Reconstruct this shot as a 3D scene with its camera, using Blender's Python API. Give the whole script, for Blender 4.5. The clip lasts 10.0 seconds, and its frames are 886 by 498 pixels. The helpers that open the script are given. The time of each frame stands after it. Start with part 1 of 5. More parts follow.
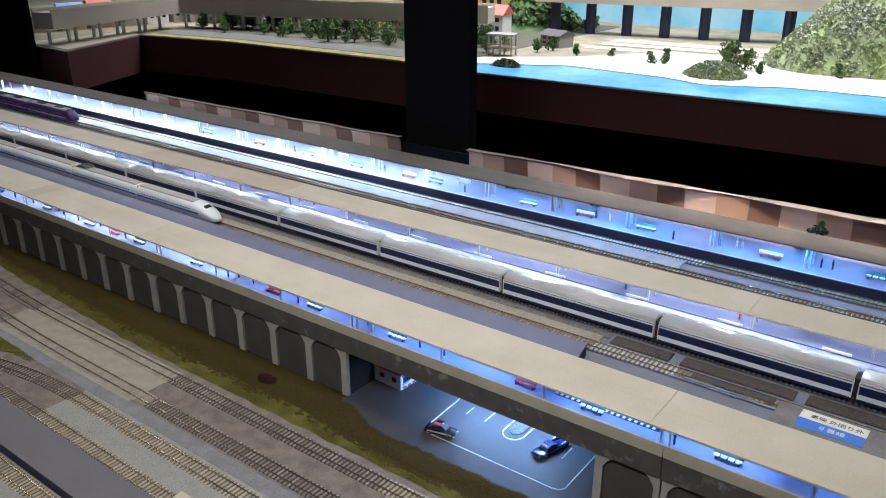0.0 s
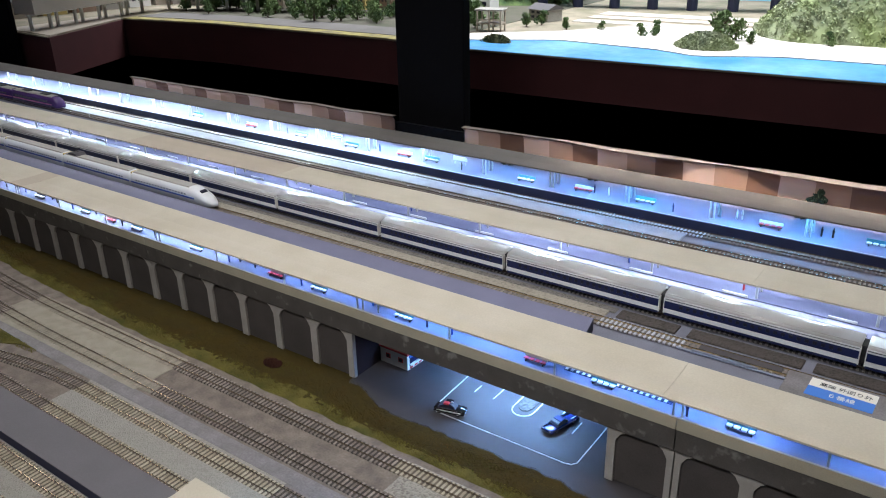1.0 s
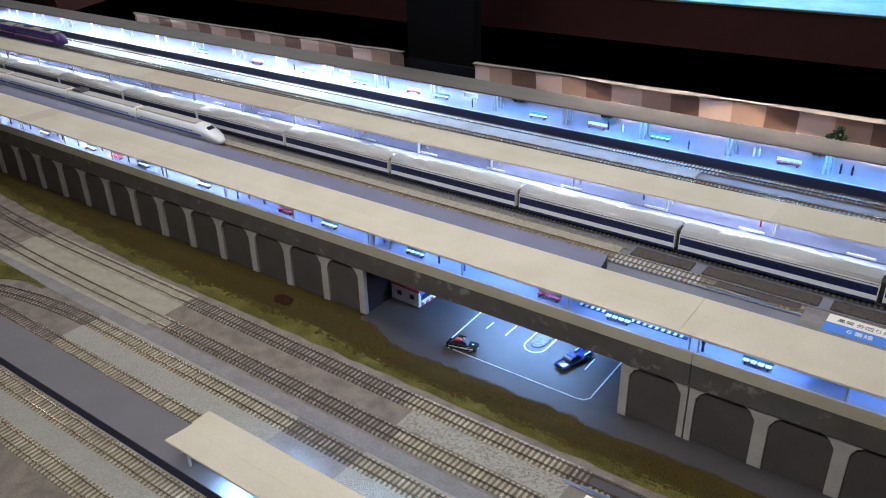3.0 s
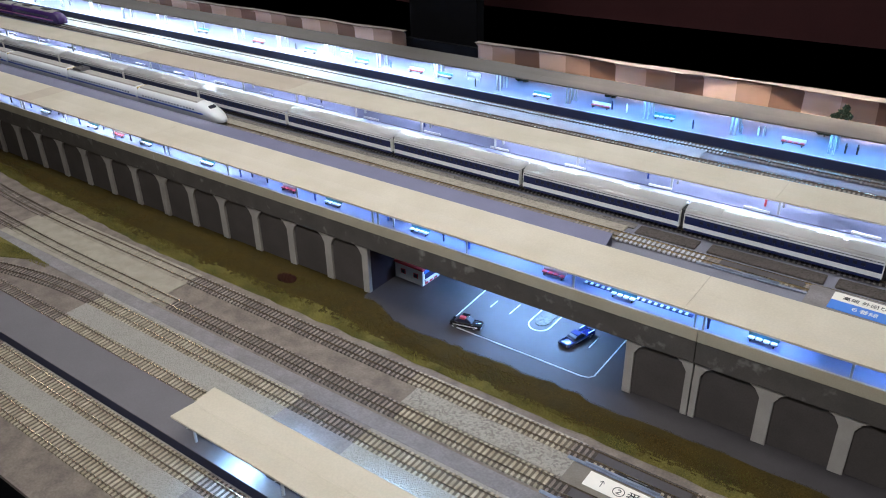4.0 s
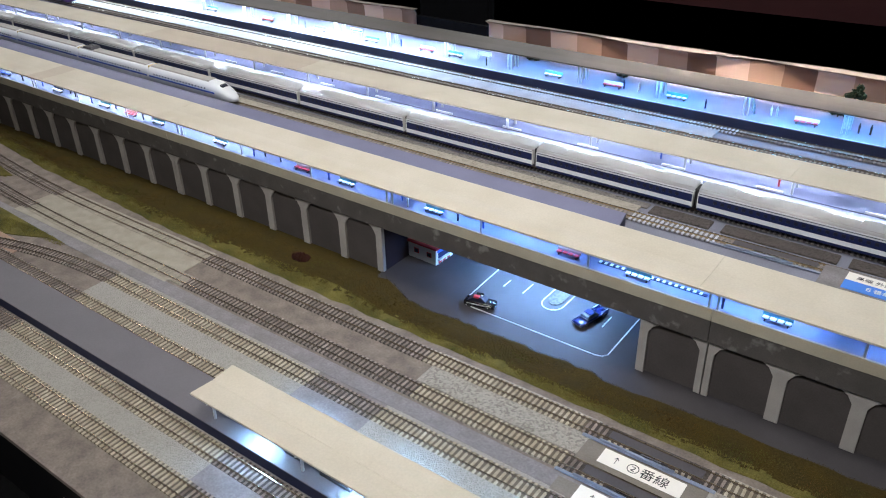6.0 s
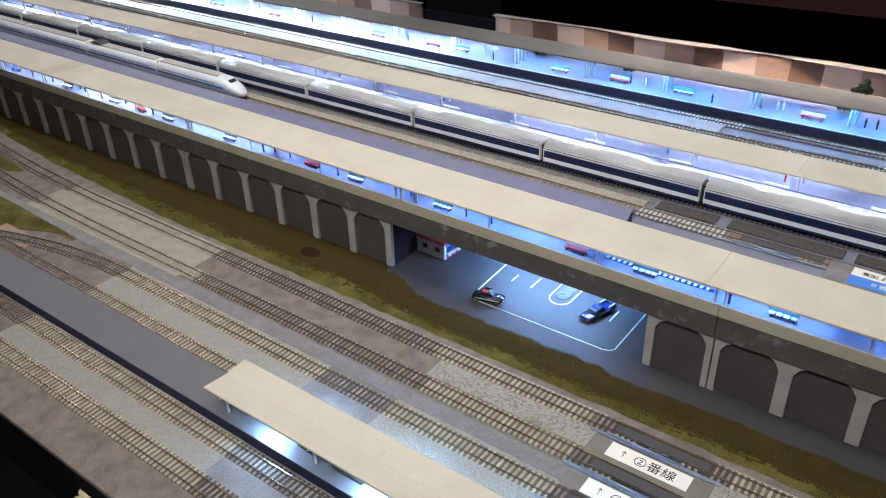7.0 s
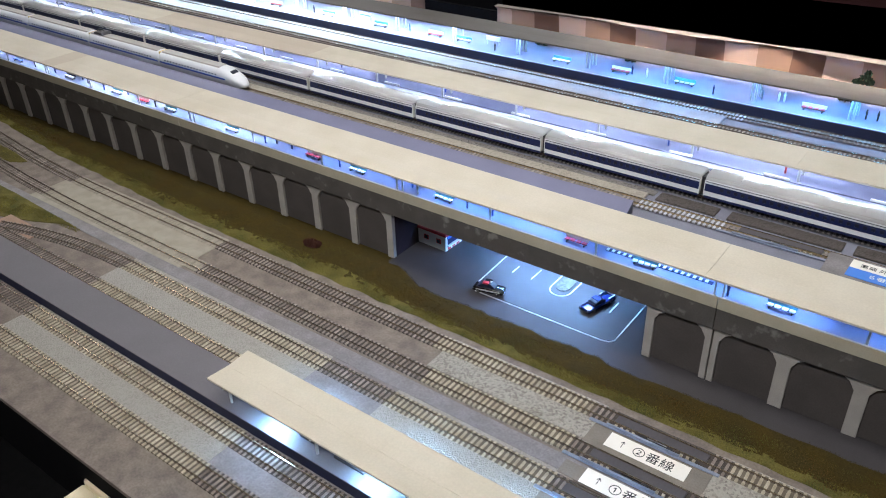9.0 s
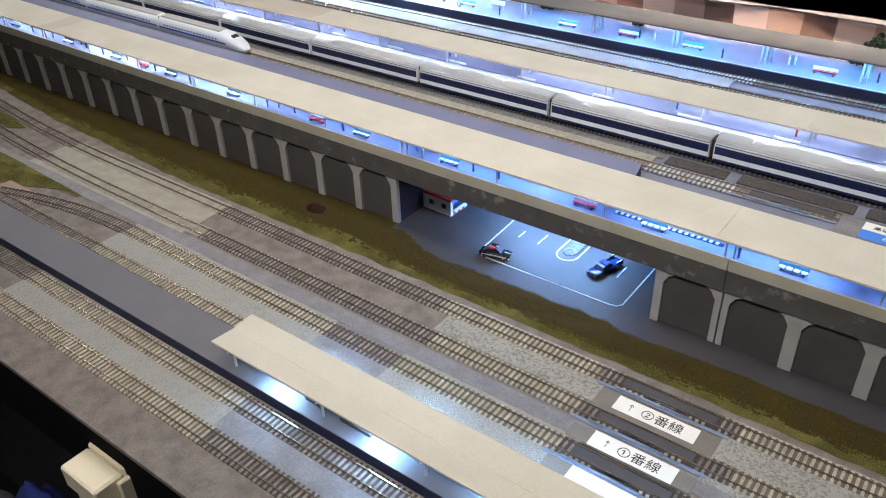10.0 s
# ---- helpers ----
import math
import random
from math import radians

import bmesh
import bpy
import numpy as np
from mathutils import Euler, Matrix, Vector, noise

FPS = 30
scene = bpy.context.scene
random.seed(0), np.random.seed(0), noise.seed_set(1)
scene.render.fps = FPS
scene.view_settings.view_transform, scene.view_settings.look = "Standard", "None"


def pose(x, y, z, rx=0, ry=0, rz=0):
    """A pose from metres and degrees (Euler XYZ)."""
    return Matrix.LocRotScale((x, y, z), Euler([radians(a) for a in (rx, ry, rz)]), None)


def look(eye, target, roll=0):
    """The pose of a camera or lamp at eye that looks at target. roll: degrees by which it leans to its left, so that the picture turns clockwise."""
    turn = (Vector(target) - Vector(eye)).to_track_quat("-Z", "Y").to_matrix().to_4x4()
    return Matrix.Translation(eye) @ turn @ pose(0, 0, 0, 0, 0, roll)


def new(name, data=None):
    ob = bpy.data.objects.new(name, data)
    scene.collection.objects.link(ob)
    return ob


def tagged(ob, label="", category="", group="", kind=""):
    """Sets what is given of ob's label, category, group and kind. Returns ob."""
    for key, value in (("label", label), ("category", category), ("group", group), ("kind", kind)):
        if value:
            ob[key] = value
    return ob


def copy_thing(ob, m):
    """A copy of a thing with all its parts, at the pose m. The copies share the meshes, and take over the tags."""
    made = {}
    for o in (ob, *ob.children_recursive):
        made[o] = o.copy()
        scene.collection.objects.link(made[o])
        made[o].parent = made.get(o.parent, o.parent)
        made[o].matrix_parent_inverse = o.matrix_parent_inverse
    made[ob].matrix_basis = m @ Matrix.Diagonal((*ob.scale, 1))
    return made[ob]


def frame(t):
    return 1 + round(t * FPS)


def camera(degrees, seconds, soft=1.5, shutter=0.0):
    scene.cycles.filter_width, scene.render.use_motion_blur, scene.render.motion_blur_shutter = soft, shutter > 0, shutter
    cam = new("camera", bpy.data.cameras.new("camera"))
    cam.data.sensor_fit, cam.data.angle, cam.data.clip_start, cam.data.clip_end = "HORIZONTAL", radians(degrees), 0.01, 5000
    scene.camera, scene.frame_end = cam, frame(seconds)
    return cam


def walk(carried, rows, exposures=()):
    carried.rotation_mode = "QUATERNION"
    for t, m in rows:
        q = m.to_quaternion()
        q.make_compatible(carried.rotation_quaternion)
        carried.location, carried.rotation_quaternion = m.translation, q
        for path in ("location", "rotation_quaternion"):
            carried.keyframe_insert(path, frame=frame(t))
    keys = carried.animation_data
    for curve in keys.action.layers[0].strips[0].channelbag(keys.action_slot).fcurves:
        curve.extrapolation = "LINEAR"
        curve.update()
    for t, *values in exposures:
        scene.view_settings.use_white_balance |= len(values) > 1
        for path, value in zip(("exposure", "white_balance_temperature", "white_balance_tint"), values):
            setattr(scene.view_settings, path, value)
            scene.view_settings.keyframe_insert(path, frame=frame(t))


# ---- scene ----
cam = camera(58.1, 10.0, soft=1.1)
PATH = [
    (0, (0.83, -0.834, 0.736), (-0.289, 0.649, -0.006), -0.1),
    (0.5, (0.812, -0.838, 0.753), (-0.275, 0.643, -0.039), -1.5),
    (1, (0.805, -0.845, 0.735), (-0.277, 0.638, -0.057), -1.3),
    (1.5, (0.794, -0.84, 0.724), (-0.284, 0.622, -0.113), -1.4),
    (2, (0.792, -0.838, 0.723), (-0.28, 0.613, -0.139), -1.4),
    (2.5, (0.791, -0.84, 0.718), (-0.277, 0.599, -0.17), -1.4),
    (4, (0.785, -0.849, 0.705), (-0.265, 0.562, -0.247), -1.3),
    (4.5, (0.779, -0.853, 0.699), (-0.269, 0.556, -0.257), -1.2),
    (5, (0.78, -0.855, 0.706), (-0.267, 0.541, -0.271), -1.3),
    (5.5, (0.777, -0.857, 0.706), (-0.267, 0.533, -0.282), -1.3),
    (7, (0.775, -0.872, 0.721), (-0.272, 0.496, -0.296), -1.6),
    (7.5, (0.776, -0.869, 0.723), (-0.278, 0.491, -0.297), -1.9),
    (8, (0.774, -0.868, 0.72), (-0.275, 0.489, -0.309), -1.8),
    (8.5, (0.776, -0.87, 0.725), (-0.268, 0.481, -0.317), -1.8),
    (9, (0.779, -0.874, 0.729), (-0.264, 0.478, -0.312), -1.7),
    (9.5, (0.778, -0.876, 0.723), (-0.258, 0.474, -0.327), -1.6),
    (10, (0.77, -0.875, 0.707), (-0.256, 0.448, -0.388), -1.8),
]
walk(cam, [(t, look(eye, target, roll)) for t, eye, target, roll in PATH], ((0.0, -0.30, 6250, 10), (2.5, -0.26, 6250, 10), (4.5, -0.06, 6250, 10), (7.5, 0.02, 6250, 10), (10.0, 0.06, 6250, 10)))

# ---- light ----
world = bpy.data.worlds.new("room_air")
scene.world = world
world.use_nodes = True
world.node_tree.nodes["Background"].inputs[0].default_value = (0.75, 0.82, 1.0, 1)
world.node_tree.nodes["Background"].inputs[1].default_value = 0.004


def area_lamp(name, place, aim, size_x, size_y, watts, colour, spread=180):
    data = bpy.data.lights.new(name, "AREA")
    data.shape, data.size, data.size_y = "RECTANGLE", size_x, size_y
    data.energy, data.color, data.spread = watts, colour, radians(spread)
    ob = new(name, data)
    ob.matrix_world = look(place, aim)
    return ob


ROOM_WARM = (1.0, 0.965, 0.935)
area_lamp("ceiling_lamp_hall", (0.1, 0.0, 2.35), (0.1, 0.15, 0.0), 1.8, 0.4, 8.6, ROOM_WARM, 84)
area_lamp("ceiling_lamp_hall_end", (-1.6, 0.1, 2.35), (-1.6, 0.3, 0.0), 1.4, 0.4, 6.5, ROOM_WARM, 80)
area_lamp("ceiling_lamp_aisle", (0.4, -1.6, 2.2), (0.2, 0.0, 0.05), 1.0, 0.4, 8.0, ROOM_WARM, 70)
# added lamp in mid-air, no fitting: brightens the check curtain from above
area_lamp("curtain_fill_lamp", (0.55, 0.36, 1.18), (0.55, 0.855, 0.15), 1.2, 0.05, 2.2, (1.0, 0.82, 0.70), 15)
area_lamp("ceiling_lamp_far", (-3.47, 0.80, 2.35), (-1.0, 0.0, 0.0), 0.22, 0.22, 1.1, ROOM_WARM, 120)
area_lamp("ceiling_lamp_far", (-3.40, 1.62, 2.35), (-1.0, 0.0, 0.0), 0.22, 0.22, 1.1, ROOM_WARM, 120)
area_lamp("ceiling_lamp_scenery", (-1.3, 2.6, 2.0), (-1.3, 2.6, 0.3), 6.4, 1.2, 190, (0.97, 0.98, 1.0), 105)


def led(x, y, z, watts, colour, long=0.29, spread=150):
    """One LED strip that shines down, mostly from below a platform roof."""
    data = bpy.data.lights.new("led_strip_lamp", "AREA")
    data.shape, data.size, data.size_y = "RECTANGLE", long, 0.006
    data.energy, data.color, data.spread = watts, colour, radians(spread)
    ob = new("led_strip_lamp", data)
    ob.location = (x, y, z)


for k in range(-8, 3):
    x = 0.10 + 0.33 * k
    far = max(0.0, min(1.0, -x / 0.9))
    wave = 1.0 + 0.35 * math.sin(2.1 * k + 0.6)
    led(x + 0.10, 0.029, 0.1605, (0.21 + 0.09 * far) * wave, (0.18 + 0.40 * far, 0.42 + 0.34 * far, 1.0))
    led(x + 0.02, 0.395, 0.1600, 0.09 * wave, (0.60, 0.72, 1.0), spread=170)
    # second row, added to brighten the rear of the middle platform
    led(x + 0.02, 0.442, 0.1600, 0.15 * wave, (0.66, 0.77, 1.0), spread=170)
    led(x + 0.05, 0.709, 0.1725, (0.38 + 0.70 * far) * wave, (0.12 + 0.55 * far, 0.45 + 0.42 * far, 1.0), spread=160)
# added fill row without fittings, brightens the rear of the far platform
for k in range(-8, 3):
    led(0.22 + 0.33 * k, 0.772, 0.1715, 0.19 if k > -2 else 0.5, (0.22, 0.56, 1.0) if k > -2 else (0.55, 0.80, 1.0), spread=160)
for k in range(5):
    led(0.155 + 0.16 * k, -0.4195, 0.0425, 0.14, (0.30, 0.60, 1.0), 0.034, 170)
    led(0.155 + 0.16 * k, -0.3705, 0.0425, 0.28, (0.30, 0.60, 1.0), 0.034, 170)
# unseen strip under the deck that lights the parking lot
led(0.245, 0.115, 0.0870, 2.0, (0.30, 0.54, 1.0), 0.20, 170)


# ---- materials ----
def mat(name, base, rough=0.6, metal=0.0, var=0.18, scale=40.0, bump=0.0, fine=500.0, tint=None, spec=0.5, wear=0.0, each=0.0, coat=0.0):
    """A surface: base colour, broad blotches towards tint, fine grain and relief."""
    m = bpy.data.materials.new(name)
    m.use_nodes = True
    nt = m.node_tree
    n, li = nt.nodes, nt.links
    p = n["Principled BSDF"]
    p.inputs["Roughness"].default_value = rough
    p.inputs["Metallic"].default_value = metal
    p.inputs["Specular IOR Level"].default_value = spec
    p.inputs["Coat Weight"].default_value = coat
    tc = n.new("ShaderNodeTexCoord")
    geo = n.new("ShaderNodeNewGeometry")
    broad = n.new("ShaderNodeTexNoise")
    broad.inputs["Scale"].default_value = scale
    broad.inputs["Detail"].default_value = 5
    li.new(geo.outputs["Position"], broad.inputs["Vector"])
    grain = n.new("ShaderNodeTexNoise")
    grain.inputs["Scale"].default_value = fine
    grain.inputs["Detail"].default_value = 3
    li.new(geo.outputs["Position"], grain.inputs["Vector"])
    tint = tint or tuple(c * (1 - 1.6 * var) for c in base)
    ramp = n.new("ShaderNodeMapRange")
    ramp.inputs[1].default_value, ramp.inputs[2].default_value = 0.35, 0.65
    li.new(broad.outputs["Fac"], ramp.inputs[0])
    mix = n.new("ShaderNodeMix")
    mix.data_type = "RGBA"
    mix.inputs[6].default_value = (*base, 1)
    mix.inputs[7].default_value = (*tint, 1)
    li.new(ramp.outputs[0], mix.inputs[0])
    hsv = n.new("ShaderNodeHueSaturation")
    gr = n.new("ShaderNodeMapRange")
    gr.inputs[1].default_value, gr.inputs[2].default_value = 0.3, 0.7
    gr.inputs[3].default_value, gr.inputs[4].default_value = 1 - var, 1 + var
    li.new(grain.outputs["Fac"], gr.inputs[0])
    value = gr.outputs[0]
    if each:
        info = n.new("ShaderNodeObjectInfo")
        er = n.new("ShaderNodeMapRange")
        er.inputs[3].default_value, er.inputs[4].default_value = 1 - each, 1 + each
        li.new(info.outputs["Random"], er.inputs[0])
        mul = n.new("ShaderNodeMath")
        mul.operation = "MULTIPLY"
        li.new(value, mul.inputs[0])
        li.new(er.outputs[0], mul.inputs[1])
        value = mul.outputs[0]
    li.new(value, hsv.inputs["Value"])
    li.new(mix.outputs[2], hsv.inputs["Color"])
    colour = hsv.outputs[0]
    if wear:
        chips = n.new("ShaderNodeTexNoise")
        chips.inputs["Scale"].default_value = scale * 1.7
        chips.inputs["Detail"].default_value = 8
        li.new(geo.outputs["Position"], chips.inputs["Vector"])
        cr = n.new("ShaderNodeMapRange")
        cr.inputs[1].default_value, cr.inputs[2].default_value = 0.60, 0.72
        li.new(chips.outputs["Fac"], cr.inputs[0])
        cm = n.new("ShaderNodeMath")
        cm.operation = "MULTIPLY"
        cm.inputs[1].default_value = wear
        li.new(cr.outputs[0], cm.inputs[0])
        wm = n.new("ShaderNodeMix")
        wm.data_type = "RGBA"
        wm.inputs[7].default_value = (0.42, 0.41, 0.39, 1)
        li.new(cm.outputs[0], wm.inputs[0])
        li.new(colour, wm.inputs[6])
        colour = wm.outputs[2]
    li.new(colour, p.inputs["Base Color"])
    if bump:
        b = n.new("ShaderNodeBump")
        b.inputs["Strength"].default_value = 0.6
        b.inputs["Distance"].default_value = bump
        li.new(grain.outputs["Fac"], b.inputs["Height"])
        li.new(b.outputs[0], p.inputs["Normal"])
    return m


def glow(name, colour, strength):
    m = bpy.data.materials.new(name)
    m.use_nodes = True
    p = m.node_tree.nodes["Principled BSDF"]
    p.inputs["Base Color"].default_value = (0.8, 0.8, 0.8, 1)
    p.inputs["Emission Color"].default_value = (*colour, 1)
    p.inputs["Emission Strength"].default_value = strength
    return m


def gravel_mat(name, light, dark, size=900.0):
    """Loose model ballast: small stones of several greys."""
    m = bpy.data.materials.new(name)
    m.use_nodes = True
    n, li = m.node_tree.nodes, m.node_tree.links
    p = n["Principled BSDF"]
    p.inputs["Roughness"].default_value = 0.85
    geo = n.new("ShaderNodeNewGeometry")
    vor = n.new("ShaderNodeTexVoronoi")
    vor.inputs["Scale"].default_value = size
    li.new(geo.outputs["Position"], vor.inputs["Vector"])
    broad = n.new("ShaderNodeTexNoise")
    broad.inputs["Scale"].default_value = 30
    broad.inputs["Detail"].default_value = 6
    li.new(geo.outputs["Position"], broad.inputs["Vector"])
    sep = n.new("ShaderNodeSeparateColor")
    li.new(vor.outputs["Color"], sep.inputs[0])
    add = n.new("ShaderNodeMath")
    add.operation = "MULTIPLY_ADD"
    li.new(broad.outputs["Fac"], add.inputs[0])
    add.inputs[1].default_value = 0.9
    li.new(sep.outputs[0], add.inputs[2])
    r = n.new("ShaderNodeMapRange")
    r.inputs[1].default_value, r.inputs[2].default_value = 0.35, 1.1
    li.new(add.outputs[0], r.inputs[0])
    mix = n.new("ShaderNodeMix")
    mix.data_type = "RGBA"
    mix.inputs[6].default_value, mix.inputs[7].default_value = (*dark, 1), (*light, 1)
    li.new(r.outputs[0], mix.inputs[0])
    li.new(mix.outputs[2], p.inputs["Base Color"])
    b = n.new("ShaderNodeBump")
    b.inputs["Strength"].default_value = 0.8
    b.inputs["Distance"].default_value = 0.0015
    li.new(vor.outputs["Distance"], b.inputs["Height"])
    b.invert = True
    li.new(b.outputs[0], p.inputs["Normal"])
    return m


def gingham_mat(name):
    """Printed check cloth in cream, tan and dark brown, along object x and z."""
    m = bpy.data.materials.new(name)
    m.use_nodes = True
    n, li = m.node_tree.nodes, m.node_tree.links
    p = n["Principled BSDF"]
    p.inputs["Roughness"].default_value = 0.9
    tc = n.new("ShaderNodeTexCoord")
    sep = n.new("ShaderNodeSeparateXYZ")
    li.new(tc.outputs["UV"], sep.inputs[0])

    def stripe(source, period):
        div = n.new("ShaderNodeMath")
        div.operation = "DIVIDE"
        div.inputs[1].default_value = period
        li.new(source, div.inputs[0])
        fr = n.new("ShaderNodeMath")
        fr.operation = "FRACT"
        li.new(div.outputs[0], fr.inputs[0])
        ramp = n.new("ShaderNodeValToRGB")
        ramp.color_ramp.interpolation = "CONSTANT"
        e = ramp.color_ramp.elements
        e[0].position, e[0].color = 0.0, (1, 1, 1, 1)
        e[1].position, e[1].color = 0.34, (0.70, 0.62, 0.55, 1)
        x = e.new(0.67)
        x.color = (0.36, 0.27, 0.22, 1)
        li.new(fr.outputs[0], ramp.inputs[0])
        return ramp.outputs[0]

    a = stripe(sep.outputs[0], 0.205)
    b = stripe(sep.outputs[1], 0.205)
    mix = n.new("ShaderNodeMix")
    mix.data_type, mix.blend_type = "RGBA", "MULTIPLY"
    mix.inputs[0].default_value = 1.0
    li.new(a, mix.inputs[6])
    li.new(b, mix.inputs[7])
    tone = n.new("ShaderNodeMix")
    tone.data_type, tone.blend_type = "RGBA", "MULTIPLY"
    tone.inputs[0].default_value = 1.0
    tone.inputs[7].default_value = (1.0, 0.81, 0.69, 1)
    li.new(mix.outputs[2], tone.inputs[6])
    li.new(tone.outputs[2], p.inputs["Base Color"])
    geo = n.new("ShaderNodeNewGeometry")
    weave = n.new("ShaderNodeTexNoise")
    weave.inputs["Scale"].default_value = 900
    li.new(geo.outputs["Position"], weave.inputs["Vector"])
    bump = n.new("ShaderNodeBump")
    bump.inputs["Strength"].default_value = 0.4
    bump.inputs["Distance"].default_value = 0.0006
    li.new(weave.outputs["Fac"], bump.inputs["Height"])
    li.new(bump.outputs[0], p.inputs["Normal"])
    return m


M_BOARD = mat("dusty_board", (0.222, 0.188, 0.160), 0.9, var=0.15, scale=38, bump=0.0006, fine=300, tint=(0.150, 0.126, 0.110), spec=0.2, wear=0.10)
M_ROADGREY = mat("grey_trackbed", (0.225, 0.21, 0.215), 0.8, var=0.18, scale=34, bump=0.0006, fine=420, tint=(0.178, 0.163, 0.163))
M_PALE = mat("pale_sand_fill", (0.335, 0.305, 0.25), 0.95, var=0.12, scale=45, bump=0.0006, fine=700, tint=(0.275, 0.248, 0.20))
M_BALLAST = gravel_mat("light_ballast", (0.34, 0.325, 0.295), (0.25, 0.235, 0.208), 560.0)
M_BALLAST_BLACK = gravel_mat("charcoal_ballast", (0.20, 0.185, 0.17), (0.070, 0.062, 0.058), 420.0)
M_COARSE = gravel_mat("coarse_gravel", (0.34, 0.32, 0.28), (0.175, 0.16, 0.138), 380.0)
M_TRAY = gravel_mat("dark_brown_ballast", (0.085, 0.072, 0.064), (0.040, 0.034, 0.030), 420.0)
M_STRIP = gravel_mat("sandy_strip", (0.36, 0.33, 0.27), (0.25, 0.225, 0.18), 300.0)
M_SLEEPER = mat("brown_sleeper", (0.285, 0.245, 0.215), 0.75, var=0.2, scale=70, each=0.28, tint=(0.17, 0.135, 0.115))
M_SLEEPER_BLACK = mat("black_sleeper", (0.028, 0.024, 0.024), 0.7, var=0.2, scale=70)
# track bed painted dark for the shadow in the gaps between sleepers
M_GAP_SHADE = gravel_mat("shaded_gap_bed", (0.062, 0.050, 0.043), (0.028, 0.022, 0.019), 600.0)
M_DUSTBED = mat("dusty_gap_fill", (0.15, 0.125, 0.09), 0.9, var=0.2, scale=60, bump=0.0005, fine=900)
M_SLEEPER_PALE = mat("dusty_sleeper", (0.45, 0.405, 0.315), 0.8, var=0.15, scale=60, each=0.16, tint=(0.31, 0.265, 0.19))
M_SLEEPER_SAND = mat("sand_covered_sleeper", (0.30, 0.27, 0.22), 0.9, var=0.2, scale=60, each=0.2, tint=(0.23, 0.205, 0.165))
# sleeper copy with the bluish white LED light painted into its base
M_SLEEPER_LEDLIT = mat("led_lit_sleeper", (0.56, 0.58, 0.64), 0.6, var=0.15, scale=200, each=0.15)
M_RAIL = mat("rusted_rail", (0.075, 0.050, 0.034), 0.6, 0.1, var=0.2, scale=60)
M_BRASS = mat("dull_brass_rail", (0.30, 0.215, 0.10), 0.5, 0.3, var=0.15, scale=60)
M_RAILHEAD = mat("bright_railhead", (0.58, 0.49, 0.36), 0.24, 0.8, var=0.15, scale=14, tint=(0.30, 0.235, 0.16))
M_PIER = mat("pier_grey_paint", (0.40, 0.375, 0.345), 0.7, var=0.10, scale=30, bump=0.0002, fine=900)
M_FASCIA = mat("dark_grey_concrete", (0.088, 0.079, 0.072), 0.75, var=0.15, scale=28, bump=0.0003, fine=900, wear=0.35)
M_LOTWALL = mat("dark_plum_panel", (0.034, 0.022, 0.027), 0.85, var=0.15, scale=20, spec=0.2)
M_ISLAND = gravel_mat("island_gravel", (0.105, 0.10, 0.088), (0.034, 0.032, 0.028), 420.0)
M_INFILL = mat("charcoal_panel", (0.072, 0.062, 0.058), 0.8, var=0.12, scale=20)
M_COPING = mat("beige_coping", (0.44, 0.395, 0.30), 0.7, var=0.08, scale=18, bump=0.0002, fine=700)
M_ROOF = mat("cream_roof", (0.60, 0.55, 0.455), 0.62, var=0.045, scale=11, bump=0.0001, fine=350, tint=(0.54, 0.49, 0.39), wear=0.14)
M_ROOF_TAN = mat("tan_roof", (0.53, 0.46, 0.37), 0.65, var=0.04, scale=8, bump=0.0001, fine=350)
# far roof: base darkened to offset the spot that overlights it
M_ROOF_FAR = mat("far_roof_darkened", (0.128, 0.117, 0.105), 0.7, var=0.08, scale=9)
# grey paving with the blue of the LED light put into its colour
M_PLATFORM = mat("platform_led_tinted_grey", (0.235, 0.238, 0.345), 0.13, var=0.06, scale=16)
M_PLATFORM_TOP = mat("platform_plain_grey", (0.15, 0.142, 0.155), 0.5, var=0.06, scale=16)
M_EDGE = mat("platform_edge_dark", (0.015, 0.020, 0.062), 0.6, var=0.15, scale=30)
M_SLAB = mat("light_slab", (0.36, 0.365, 0.41), 0.6, var=0.14, scale=26, bump=0.0003, fine=300)
M_DECK = mat("deck_grey", (0.205, 0.21, 0.265), 0.75, var=0.12, scale=20, bump=0.0003)
M_POST = mat("post_white_paint", (0.50, 0.505, 0.51), 0.45, var=0.05)
# post paint copy, darkened to offset the close LEDs of the far roof
M_POST_DIM = mat("post_dimmed_paint", (0.42, 0.42, 0.41), 0.5, var=0.06)
M_ASPHALT = mat("smooth_asphalt", (0.047, 0.043, 0.046), 0.55, spec=0.3, var=0.12, scale=18, bump=0.0002, fine=1500)
M_LINE = mat("road_paint", (0.55, 0.56, 0.57), 0.6, var=0.08, scale=90)
M_WHITE = mat("white_plastic", (0.80, 0.80, 0.78), 0.35, var=0.03)
M_TRAIN = mat("ivory_train_paint", (0.78, 0.795, 0.81), 0.28, var=0.02, scale=20, coat=0.2)
M_TRAINROOF = mat("train_roof_silver", (0.43, 0.425, 0.42), 0.30, var=0.03, scale=30, spec=0.8, tint=(0.41, 0.40, 0.39))
M_NAVY = mat("navy_train_paint", (0.008, 0.017, 0.085), 0.3, var=0.05, coat=0.2)
M_BLUE = mat("blue_stripe", (0.02, 0.07, 0.42), 0.3, var=0.04)
M_GLASS = mat("dark_window", (0.008, 0.010, 0.026), 0.28, var=0.02)
M_BLACK = mat("black_underframe", (0.018, 0.018, 0.02), 0.6, var=0.1)
M_GREYROOF = mat("train_roof_grey", (0.42, 0.40, 0.37), 0.5, var=0.05)
